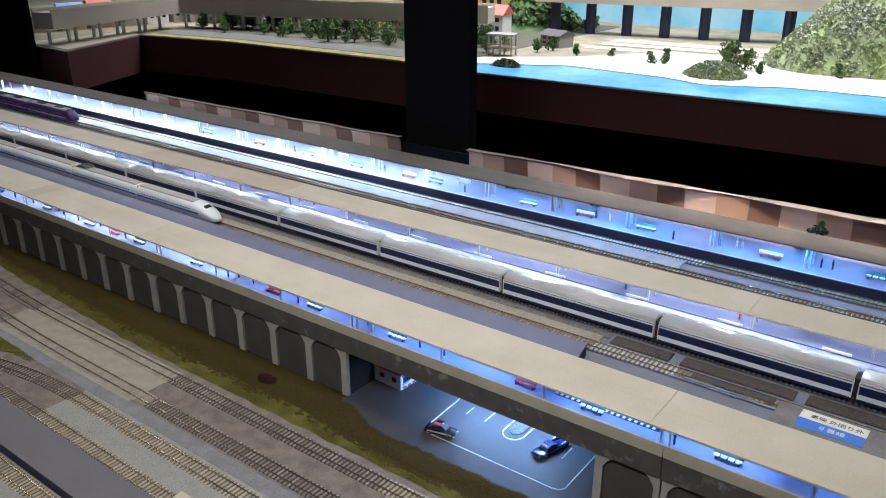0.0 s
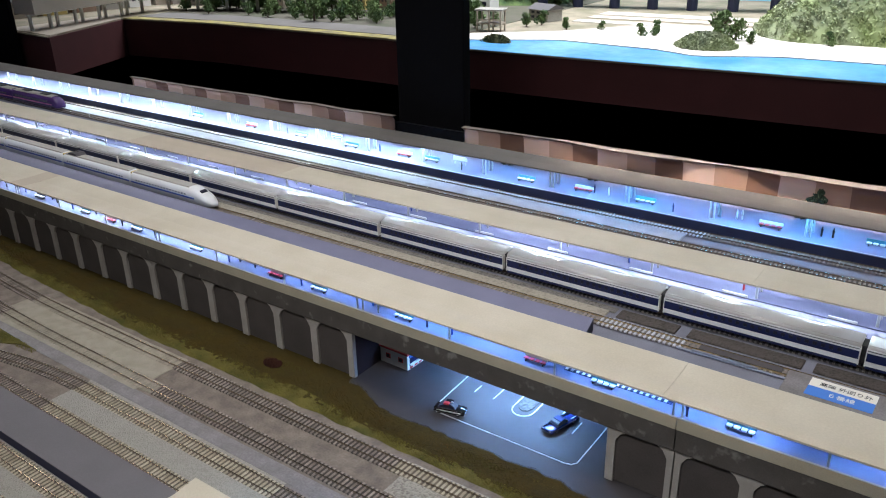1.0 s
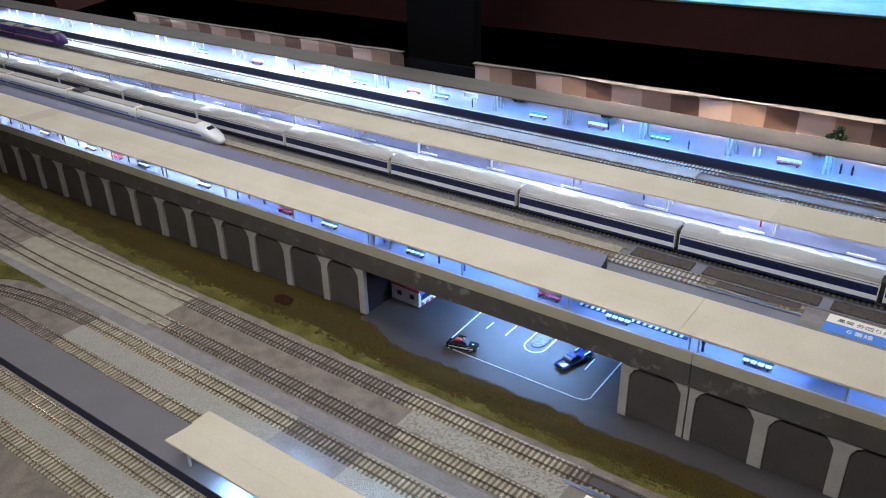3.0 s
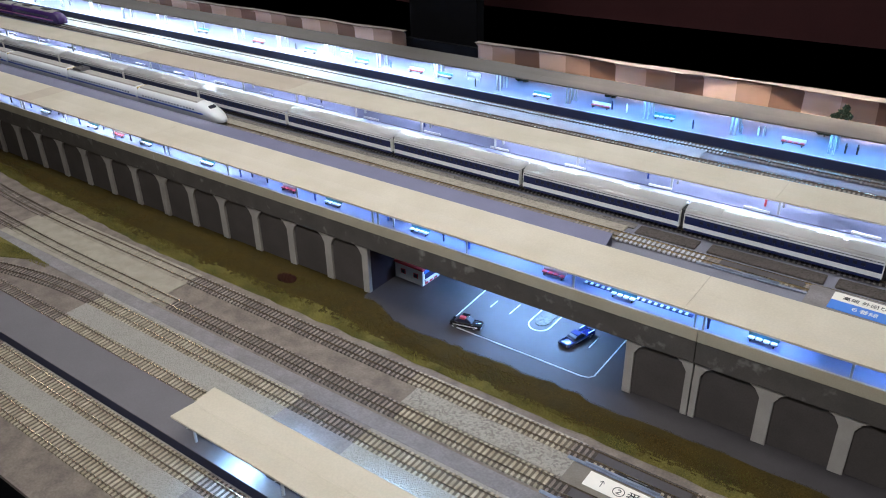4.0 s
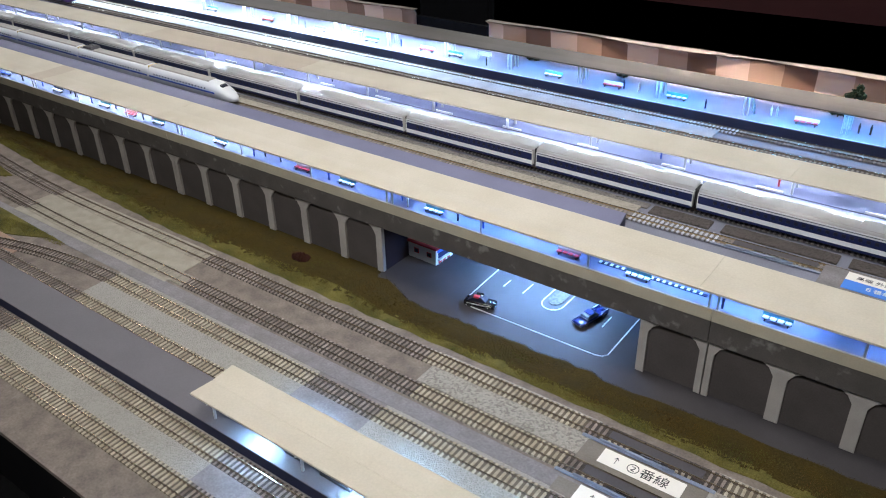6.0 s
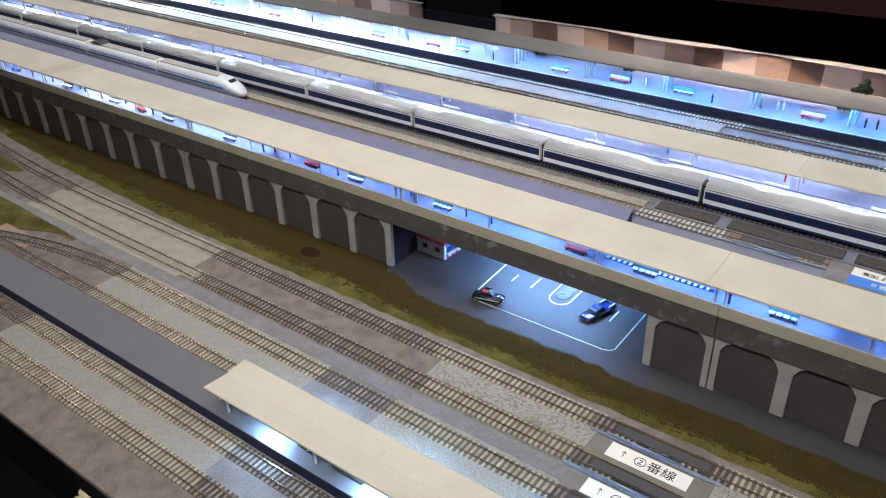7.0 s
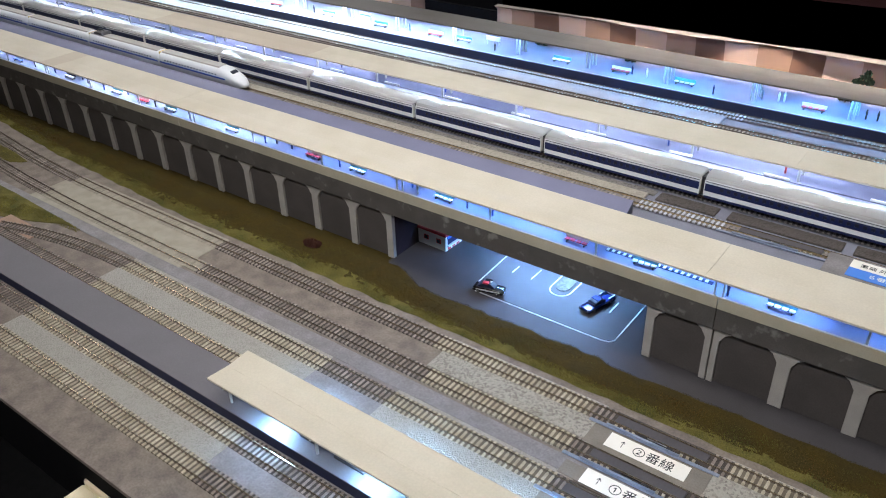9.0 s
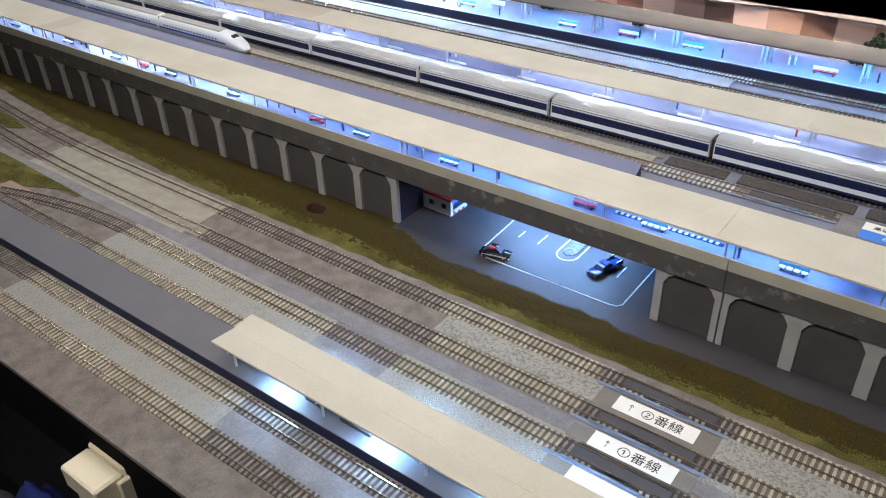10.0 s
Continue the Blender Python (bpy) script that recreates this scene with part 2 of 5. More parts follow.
M_YELLOW = mat("yellow_cover", (0.62, 0.48, 0.18), 0.5, var=0.06)
M_RED = mat("red_plastic", (0.55, 0.04, 0.05), 0.4, var=0.05)
M_CARBLUE = mat("car_blue", (0.006, 0.017, 0.115), 0.25, var=0.03, coat=0.3)
M_CARBLACK = mat("car_black", (0.010, 0.010, 0.012), 0.2, var=0.03, coat=0.3)
M_CARGLASS = mat("car_glass", (0.010, 0.012, 0.030), 0.5, var=0.03)
M_CHROME = mat("chrome", (0.8, 0.8, 0.82), 0.12, 1.0, var=0.02)
M_RUBBER = mat("black_rubber", (0.02, 0.02, 0.02), 0.8, var=0.05)
M_SIGNBLUE = mat("sign_blue", (0.06, 0.22, 0.72), 0.45, var=0.02)
M_TEAL = mat("teal_plastic", (0.10, 0.36, 0.42), 0.4, var=0.04)
M_CARD = mat("brown_grey_card", (0.20, 0.178, 0.150), 0.85, var=0.12, scale=30, bump=0.0003)
M_VIOLET = mat("violet_train_paint", (0.075, 0.030, 0.16), 0.25, var=0.05, coat=0.3)
M_MAGENTA = mat("magenta_train_stripe", (0.50, 0.10, 0.30), 0.35, var=0.05)
M_PALEGLASS = mat("grey_window_glass", (0.11, 0.12, 0.17), 0.25, var=0.05)
M_PAPER = mat("white_paper", (0.84, 0.81, 0.74), 0.7, var=0.02)
M_INK = mat("black_ink", (0.02, 0.02, 0.02), 0.7, var=0.02)
M_PLATE = mat("dark_rubber_plate", (0.068, 0.062, 0.066), 0.6, var=0.08)
M_STEELBLUE = mat("steel_blue_strip", (0.27, 0.32, 0.42), 0.32, 0.4, var=0.15, scale=50)
M_BLACKWALL = mat("black_paint", (0.004, 0.004, 0.005), 0.95, var=0.1, spec=0.08)
M_APRON = mat("maroon_apron", (0.070, 0.016, 0.018), 0.7, var=0.08, scale=10)
M_FLOOR = mat("dark_carpet", (0.015, 0.015, 0.017), 0.95, var=0.2)
M_LED = glow("led_white", (0.62, 0.80, 1.0), 40.0)
M_LED_DOT = glow("led_lens", (0.66, 0.82, 1.0), 2400.0)
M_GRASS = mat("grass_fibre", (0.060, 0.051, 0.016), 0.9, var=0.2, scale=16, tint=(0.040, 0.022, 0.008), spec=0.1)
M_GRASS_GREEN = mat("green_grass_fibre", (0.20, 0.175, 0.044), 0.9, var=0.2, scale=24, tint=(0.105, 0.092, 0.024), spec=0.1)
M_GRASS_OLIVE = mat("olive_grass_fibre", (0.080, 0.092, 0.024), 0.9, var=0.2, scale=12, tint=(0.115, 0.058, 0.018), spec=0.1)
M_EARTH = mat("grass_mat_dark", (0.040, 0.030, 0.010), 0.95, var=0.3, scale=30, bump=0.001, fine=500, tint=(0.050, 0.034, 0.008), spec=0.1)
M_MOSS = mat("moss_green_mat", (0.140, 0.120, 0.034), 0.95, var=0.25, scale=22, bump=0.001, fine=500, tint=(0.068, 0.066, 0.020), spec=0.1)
M_LEAF_DARK = mat("dark_leaf_foam", (0.014, 0.034, 0.014), 0.9, var=0.3, scale=60)
M_FERN = mat("reddish_fern", (0.07, 0.018, 0.010), 0.9, var=0.2)
M_SAND = mat("sand", (0.62, 0.58, 0.53), 0.9, var=0.06, scale=8)
M_WATER = mat("sea_paint", (0.07, 0.34, 0.85), 0.08, var=0.10, scale=3, bump=0.0015, fine=30, tint=(0.22, 0.55, 0.86))
M_FIELD = mat("field", (0.26, 0.22, 0.165), 0.9, var=0.15, scale=9, tint=(0.15, 0.14, 0.09))
M_LAWN = mat("lawn_foam", (0.30, 0.255, 0.075), 0.9, var=0.2, scale=20, tint=(0.16, 0.14, 0.07))
M_SOIL = mat("dark_town_soil", (0.075, 0.066, 0.050), 0.9, var=0.2, scale=12, tint=(0.05, 0.055, 0.03))
M_GREYROAD = mat("grey_model_road", (0.12, 0.112, 0.105), 0.85, var=0.12, scale=10)
M_LEAF = mat("leaf_foam", (0.035, 0.080, 0.030), 0.85, var=0.3, scale=25, tint=(0.11, 0.17, 0.05))
M_LEAF_LIGHT = mat("leaf_foam_light", (0.14, 0.21, 0.07), 0.85, var=0.3, scale=25, tint=(0.10, 0.15, 0.06))
M_LEAF_HILL = mat("hill_foam", (0.29, 0.35, 0.15), 0.9, var=0.22, scale=5, tint=(0.29, 0.315, 0.235))
M_OLIVE = mat("olive_scrub", (0.12, 0.105, 0.04), 0.9, var=0.3, scale=30, tint=(0.07, 0.085, 0.03))
M_BARK = mat("bark", (0.10, 0.065, 0.04), 0.9, var=0.2)
M_CONCRETE = mat("tan_concrete", (0.46, 0.40, 0.33), 0.75, var=0.08, scale=8)
M_BEIGEBOX = mat("beige_box", (0.80, 0.70, 0.50), 0.5, var=0.04, scale=15)
M_CLOTH = mat("dark_blue_cloth", (0.008, 0.018, 0.14), 0.9, var=0.2, scale=20)
M_BACKDROP = mat("painted_sky", (0.12, 0.46, 0.66), 0.9, var=0.05, scale=2.2, tint=(0.45, 0.66, 0.76))
M_CURTAIN = gingham_mat("check_cloth")
M_HEM = mat("cloth_hem", (0.20, 0.165, 0.135), 0.8, var=0.06)
M_TILE = mat("red_tile", (0.55, 0.10, 0.07), 0.6, var=0.1)
M_PINK = mat("reddish_trackbed", (0.36, 0.24, 0.18), 0.85, var=0.12, scale=40)


# ---- building helpers ----
def part(name, bm, material, parent=None, label="", smooth=False):
    """Links a bmesh as ONE mesh object, under a thing or a part."""
    me = bpy.data.meshes.new(name)
    bm.normal_update()
    bm.to_mesh(me)
    bm.free()
    me.materials.append(material)
    if smooth:
        for f in me.polygons:
            f.use_smooth = True
    ob = new(name, me)
    if parent is not None:
        ob.parent = parent
    if label:
        ob["label"] = label
    return ob


def same_mesh(name, me, parent, m):
    """Another object on the same mesh, at the pose m."""
    ob = new(name, me)
    ob.parent = parent
    ob.matrix_basis = m
    return ob


def thing(name, label, category, at=(0, 0, 0), group="", kind=""):
    ob = new(name)
    ob.empty_display_size = 0.02
    ob.location = at
    return tagged(ob, label, category, group, kind)


def add_box(bm, x0, x1, y0, y1, z0, z1):
    v = [bm.verts.new((x, y, z)) for x in (x0, x1) for y in (y0, y1) for z in (z0, z1)]
    for q in ((0, 1, 3, 2), (4, 6, 7, 5), (0, 4, 5, 1), (2, 3, 7, 6), (0, 2, 6, 4), (1, 5, 7, 3)):
        bm.faces.new([v[i] for i in q])
    return v


def box_bm(x0, x1, y0, y1, z0, z1, bevel=0.0, seg=1):
    bm = bmesh.new()
    add_box(bm, x0, x1, y0, y1, z0, z1)
    if bevel:
        bmesh.ops.bevel(bm, geom=bm.edges[:], offset=bevel, segments=seg, affect="EDGES")
    return bm


def prism_bm(outline, axis, a, b, bevel=0.0):
    """An outline pushed along an axis from a to b. Outline pairs: (x, z) for y, (y, z) for x, (x, y) for z."""
    def place(p, d):
        return {"y": (p[0], d, p[1]), "x": (d, p[0], p[1]), "z": (p[0], p[1], d)}[axis]
    bm = bmesh.new()
    lo = [bm.verts.new(place(p, a)) for p in outline]
    hi = [bm.verts.new(place(p, b)) for p in outline]
    k = len(outline)
    bm.faces.new(lo)
    bm.faces.new(hi[::-1])
    for i in range(k):
        bm.faces.new((lo[i], hi[i], hi[(i + 1) % k], lo[(i + 1) % k]))
    bmesh.ops.recalc_face_normals(bm, faces=bm.faces[:])
    if bevel:
        bmesh.ops.bevel(bm, geom=bm.edges[:], offset=bevel, segments=1, affect="EDGES")
    return bm


def loft_bm(rings, closed_ends=True):
    """Rings of points, each with the same count, joined into one skin."""
    bm = bmesh.new()
    vs = [[bm.verts.new(p) for p in r] for r in rings]
    k = len(rings[0])
    for a, b in zip(vs, vs[1:]):
        for i in range(k):
            bm.faces.new((a[i], a[(i + 1) % k], b[(i + 1) % k], b[i]))
    if closed_ends:
        bm.faces.new(vs[0][::-1])
        bm.faces.new(vs[-1])
    bmesh.ops.recalc_face_normals(bm, faces=bm.faces[:])
    return bm


def rod_bm(a, b, r0, r1=None, seg=8):
    a, b = Vector(a), Vector(b)
    r1 = r0 if r1 is None else r1
    q = (b - a).to_track_quat("Z", "Y").to_matrix()
    rings = [[c + q @ Vector((r * math.cos(2 * math.pi * i / seg), r * math.sin(2 * math.pi * i / seg), 0)) for i in range(seg)] for c, r in ((a, r0), (b, r1))]
    return loft_bm(rings)


def box_part(name, dims, material, parent=None, label="", bevel=0.0):
    return part(name, box_bm(*dims, bevel=bevel), material, parent, label)


def structure(name, dims, material, label, category, bevel=0.0):
    return tagged(box_part(name, dims, material, None, "", bevel), label, category, "", "structure")


def words(name, text, size, material, parent, m, label=""):
    """Flat letters in Blender's own font, laid as a mesh."""
    cu = bpy.data.curves.new(name, "FONT")
    cu.body, cu.size, cu.extrude = text, size, 0.0002
    tmp = new(name + "_curve", cu)
    bpy.context.view_layer.update()
    me = bpy.data.meshes.new_from_object(tmp.evaluated_get(bpy.context.evaluated_depsgraph_get()))
    bpy.data.objects.remove(tmp)
    me.materials.clear()
    me.materials.append(material)
    ob = new(name, me)
    ob.parent = parent
    ob.matrix_basis = m
    if label:
        ob["label"] = label
    return ob


DECK, RAIL, PLAT, ROOF = 0.108, 0.115, 0.130, 0.166
LEFT, RIGHT = -3.2, 1.3

# ---- the room ----
structure("floor", (-7, 5, -4, 8, -0.95, -0.9), M_FLOOR, "dark carpet floor of the exhibition hall", "floor")
structure("ceiling", (-7, 5, -4, 8, 2.6, 2.7), M_BLACKWALL, "dark unlit ceiling of the hall", "ceiling")
structure("wall_north", (-7, 5, 7.0, 7.1, -0.9, 2.6), M_BLACKWALL, "dark wall behind the far scenery", "wall")
structure("wall_south", (-7, 5, -3.6, -3.5, -0.9, 2.6), M_BLACKWALL, "dark wall behind the viewing aisle", "wall")
structure("wall_west", (-6.6, -6.5, -3.5, 7.0, -0.9, 2.6), M_BLACKWALL, "dark end wall of the hall", "wall")
structure("wall_east", (4.5, 4.6, -3.5, 7.0, -0.9, 2.6), M_BLACKWALL, "dark end wall of the hall", "wall")

# ---- the layout's baseboard ----
base = tagged(new("baseboard_table"), "grey-brown layout table with a dusty painted top", "table", "", "structure")
box_part("table_top", (LEFT, RIGHT + 0.4, -0.585, 0.98, -0.007, 0.0), M_BOARD, base)
box_part("table_frame", (LEFT, RIGHT + 0.4, -0.563, 0.949, -0.03, -0.0072), M_BLACKWALL, base)
box_part("front_apron", (LEFT, RIGHT + 0.4, -0.582, -0.5632, -0.12, -0.0072), M_BLACKWALL, base)
box_part("back_apron", (LEFT, RIGHT + 0.4, 0.9492, 0.965, -0.9, -0.0072), M_BLACKWALL, base)
for lx in (-2.6, -1.3, 0.0, 1.2):
    for ly in (-0.5, 0.85):
        box_part("table_leg", (lx, lx + 0.06, ly, ly + 0.06, -0.9, -0.03), M_BLACKWALL, base)


def fill(name, outline, z, material, label, category="trackbed"):
    """A thin poured or glued area on the baseboard."""
    return tagged(part(name, prism_bm(outline, "z", -0.002, z), material), label, category, "", "structure")


def rect(x0, x1, y0, y1, skew=0.0):
    return [(x0 + skew, y0), (x1, y0), (x1 + skew * 0.3, y1), (x0, y1)]


fill("trackbed_1", rect(LEFT, RIGHT, -0.257, -0.232), 0.0012, M_ROADGREY, "smooth bluish grey strip between the sidings")
fill("trackbed_2", rect(-0.77, -0.288, -0.234, -0.123, 0.0), 0.0016, M_PALE, "pale sandy fill between two sidings")
fill("trackbed_3", rect(0.22, 0.468, -0.194, -0.124), 0.0016, M_COARSE, "coarse grey gravel between two sidings")
fill("trackbed_4", rect(0.622, RIGHT, -0.236, -0.124), 0.0016, M_COARSE, "coarse light grey gravel beyond the crossing plates")
fill("trackbed_5", rect(-0.375, 0.098, -0.362, -0.258), 0.0016, M_BALLAST, "light grey ballast beside the low platform")
fill("trackbed_6", rect(0.221, 0.49, -0.338, -0.258), 0.0017, M_BALLAST, "light grey ballast under the siding")
fill("trackbed_7", rect(-0.38, 0.112, -0.526, -0.432), 0.0016, M_BALLAST, "light grey ballast at the table edge")
fill("trackbed_8", rect(0.098, 0.221, -0.362, -0.258), 0.0013, M_ROADGREY, "smooth bluish grey bed between ballast areas")
fill("trackbed_9", rect(0.112, RIGHT, -0.526, -0.432), 0.0012, M_ROADGREY, "smooth grey bed under the front tracks")
fill("trackbed_10", rect(-0.72, -0.60, -0.362, -0.30), 0.0018, M_PINK, "reddish brown bed of the turnout")


# ---- railway tracks ----
def sleeper_bm(wide=0.0040):
    bm = bmesh.new()
    w, l, h = wide, 0.030, 0.0026
    pts = [(-w / 2, 0), (w / 2, 0), (w / 2 * 0.85, h), (-w / 2 * 0.85, h)]
    lo = [bm.verts.new((x, -l / 2, z)) for x, z in pts]
    hi = [bm.verts.new((x, l / 2, z)) for x, z in pts]
    bm.faces.new(lo)
    bm.faces.new(hi[::-1])
    for i in range(4):
        bm.faces.new((lo[i], hi[i], hi[(i + 1) % 4], lo[(i + 1) % 4]))
    # rail chairs on both sides of each rail
    for y in (-0.0087, 0.0087):
        add_box(bm, -0.0011, 0.0011, y - 0.0016, y + 0.0016, h - 0.0002, h + 0.0007)
    bmesh.ops.recalc_face_normals(bm, faces=bm.faces[:])
    return bm


def mesh_of(bm, name, material):
    me = bpy.data.meshes.new(name)
    bm.to_mesh(me)
    bm.free()
    me.materials.append(material)
    return me


SLEEPER_DARK = mesh_of(sleeper_bm(), "sleeper", M_SLEEPER)
# painted as if lit by the platform LEDs
SLEEPER_LEDLIT = mesh_of(sleeper_bm(0.0044), "sleeper", M_SLEEPER_LEDLIT)
SLEEPER_SAND = mesh_of(sleeper_bm(0.0036), "sleeper", M_SLEEPER_SAND)
SLEEPER_PALE = mesh_of(sleeper_bm(0.0042), "sleeper", M_SLEEPER_PALE)


def rail_bm(xs, line, off, z):
    """One rail: foot, web and head, swept along the line."""
    prof_foot = [(-0.0011, 0), (0.0011, 0), (0.0011, 0.0004), (0.0003, 0.0007), (0.0003, 0.0018), (-0.0003, 0.0018), (-0.0003, 0.0007), (-0.0011, 0.0004)]
    prof_head = [(-0.0006, 0.0018), (0.0006, 0.0018), (0.0006, 0.0025), (-0.0006, 0.0025)]
    out = []
    for prof in (prof_foot, prof_head):
        rings = []
        for x in xs:
            y = line(x)
            d = (line(x + 0.001) - line(x - 0.001)) / 0.002
            nx, ny = -d / math.hypot(1, d), 1 / math.hypot(1, d)
            rings.append([(x + nx * (off + u), y + ny * (off + u), z + v) for u, v in prof])
        out.append(loft_bm(rings))
    return out


def track(label, x0, x1, line, z, pale=(), singles=True, gaps=(), pitch=0.0079, bed=None, pale_mesh=None, ties=M_SLEEPER, sandy=(), rails=M_RAIL):
    """A length of model track. pale: stretches with dusty sleepers, or with pale_mesh where given. gaps: stretches with
    a plate instead.
    """
    t = thing("railway_track", label, "railway track", (0, 0, 0), "tracks of the station")
    straight = abs(line(x0) - line(x1)) < 1e-6 and abs(line((x0 + x1) / 2) - line(x0)) < 1e-6
    xs = [x0, x1] if straight else [x0 + (x1 - x0) * i / 60 for i in range(61)]
    if bed:
        cuts = sorted({x0, x1, *(min(max(c, x0), x1) for pair in pale for c in pair)})
        for ca, cb in zip(cuts, cuts[1:]):
            steps = 1 if straight else max(2, int((cb - ca) / 0.05))
            rings = []
            for i in range(steps + 1):
                x = ca + (cb - ca) * i / steps
                y = line(x)
                rings.append([(x, y - 0.0150, z - 0.0005), (x, y - 0.0147, z + 0.0019), (x, y + 0.0147, z + 0.0019), (x, y + 0.0150, z - 0.0005)])
            dusty = any(p < (ca + cb) / 2 < q for p, q in pale)
            buried = any(p < (ca + cb) / 2 < q for p, q in sandy)
            part("ballast_shoulder", loft_bm(rings), M_PALE if buried else M_DUSTBED if dusty and not pale_mesh else bed, t)
    for off in (-0.00855, 0.00855):
        foot, head = rail_bm(xs, line, off, z + 0.0026)
        r = part("rail", foot, rails, t)
        part("railhead", head, M_RAILHEAD, r)
    x, count = x0, 0
    rest = bmesh.new()
    rng = random.Random(int(abs(line(0)) * 1000))
    while x < x1:
        if not any(a < x < b for a, b in gaps):
            d = (line(x + 0.001) - line(x - 0.001)) / 0.002
            m = Matrix.Translation((x, line(x), z)) @ Matrix.Rotation(math.atan(d) + rng.uniform(-0.03, 0.03), 4, "Z")
            dusty = any(a < x < b for a, b in pale)
            if singles and count < 300 and x > -1.5:
                buried = any(a < x < b for a, b in sandy)
                same_mesh("sleeper", SLEEPER_SAND if buried else (pale_mesh or SLEEPER_PALE) if dusty else SLEEPER_DARK, t, m)
                count += 1
            else:
                v = add_box(rest, -0.0020, 0.0020, -0.015, 0.015, 0, 0.0026)
                for q in v:
                    q.co = m @ q.co
        x += pitch
    if len(rest.verts):
        o = part("sleepers_beyond", rest, ties, t)
        o["kind"] = "stuff"
    else:
        rest.free()
    return t


def bend(y, k, start):
    return lambda x: y + (k * (start - x) ** 2 if x < start else 0.0)


PLATES = (0.488, 0.608)
track("dusty siding track beside the grass bank", -1.7, RIGHT, bend(-0.141, 0.11, -0.6), 0.0, ((-0.75, -0.29), (0.2, 0.455), (0.635, 2)), gaps=(PLATES,), bed=M_GAP_SHADE, sandy=((-0.75, -0.29),))
track("brown siding track with shiny rails", -1.7, RIGHT, bend(-0.2115, 0.085, -0.48), 0.0, ((-0.75, -0.255), (0.235, 0.46), (0.65, 2)), gaps=(PLATES,), bed=M_GAP_SHADE, sandy=((-0.75, -0.255),))
track("siding track that swings into a turnout", -0.70, RIGHT, lambda x: -0.2785 - (0.52 * (-0.37 - x) ** 2 if x < -0.37 else 0), 0.0, ((-0.37, 0.1), (0.22, 0.47)), gaps=(PLATES,), bed=M_GAP_SHADE)
track("dusty track along the low platform", -1.5, RIGHT, lambda x: -0.3465, 0.0, ((-0.37, 2),), bed=M_GAP_SHADE)
track("dusty track in front of the low platform", -1.4, RIGHT, lambda x: -0.4495, 0.0, ((-0.375, 0.112),), bed=M_GAP_SHADE)
track("outermost dusty track at the table edge", -1.4, RIGHT, lambda x: -0.512, 0.0, ((-1.5, 0.12),), bed=M_GAP_SHADE)


# crossing plates and paper track signs at the sidings
def crossing_plate(x0, x1, y):
    t = thing("crossing_plate", "dark grey rubber plate between the rails", "track plate", ((x0 + x1) / 2, y, 0.002), "plates in the tracks")
    h = (x1 - x0) / 2
    box_part("plate", (-h, h, -0.0068, 0.0068, 0.0, 0.0028), M_PLATE, t, bevel=0.0006)
    box_part("side_strip", (-h - 0.03, h + 0.02, -0.0200, -0.0150, -0.0005, 0.0014), M_STEELBLUE, t, "bluish steel strip", 0.0004)
    part("tube", rod_bm((-h - 0.006, -0.0170, 0.0030), (h - 0.030, -0.0170, 0.0030), 0.0019, 0.0019, 10), M_STEELBLUE, t, "rounded bluish steel tube", True)
    box_part("contact_base", (-0.026, 0.020, -0.0142, -0.0100, -0.0005, 0.0024), M_BLACK, t, "black contact housing", 0.0003)
    box_part("contact", (-0.014, 0.012, -0.0130, -0.0112, 0.0024, 0.0036), M_CHROME, t, "small bright contact", 0.0002)
    peg = None
    for k in range(14):
        x = -h + 0.004 + 0.0079 * k
        if -0.03 < x < 0.024:
            continue
        if peg is None:
            peg, x_first = box_part("chair", (x - 0.0018, x + 0.0018, -0.0140, -0.0104, -0.0005, 0.0022), M_SLEEPER_PALE, t, "pale rail chair", 0.0003), x
        else:
            same_mesh("chair", peg.data, t, pose(x - x_first, 0, 0))
    return t


for ty in (-0.141, -0.2115, -0.2785):
    crossing_plate(PLATES[0], PLATES[1], ty)
for k, (y0, y1) in enumerate(((-0.1995, -0.1625), (-0.2615, -0.2375), (-0.329, -0.298))):
    tagged(box_part("sign_board", (0.468, 0.622, y0, y1, -0.001, 0.0024), M_CARD, None, "", 0.0004), "brownish grey card board laid between the tracks", "board", "boards between the tracks")


def track_sign(number, x, y, w, d):
    t = thing("track_sign", "white paper track number sign with black print", "sign", (x, y, 0.0024), "track number signs")
    box_part("paper", (0, w, -d, 0, 0.0, 0.0006), M_PAPER, t)
    if number:
        arrow = bmesh.new()
        add_box(arrow, 0.0195, 0.0203, -0.0185, -0.0075, 0.0006, 0.0009)
        for s in (-1, 1):
            a = add_box(arrow, -0.0004, 0.0004, -0.0045, 0.0, 0.0006, 0.0009)
            turn = Matrix.Translation((0.0199, -0.0073, 0)) @ Matrix.Rotation(radians(34 * s), 4, "Z")
            for q in a:
                q.co = turn @ q.co
        part("arrow", arrow, M_INK, t)
        words("lettering", number + "番線", 0.0180, M_INK, t, pose(0.033, -d + 0.0058, 0.0007))
    return t


track_sign("②", 0.4935, -0.1655, 0.104, 0.0255)
track_sign("①", 0.4965, -0.2358, 0.104, 0.0255)
track_sign("", 0.5, -0.299, 0.104, 0.0255)


# ---- grass bank ----
def ridge_height(x, y):
    u = (y + 0.114) / 0.114
    return max(0.0, 0.0035 * math.sin(min(1, max(0, u)) * math.pi) * (0.7 + 0.6 * noise.noise((x * 9, y * 20, 0))))


def grass_back(x):
    lot = min(1.0, max(0.0, (x + 0.012) / 0.10))
    return 0.003 - lot * (0.047 - 0.010 * noise.noise((x * 12, 3, 0)) - 0.005 * noise.noise((x * 45, 5, 0)))


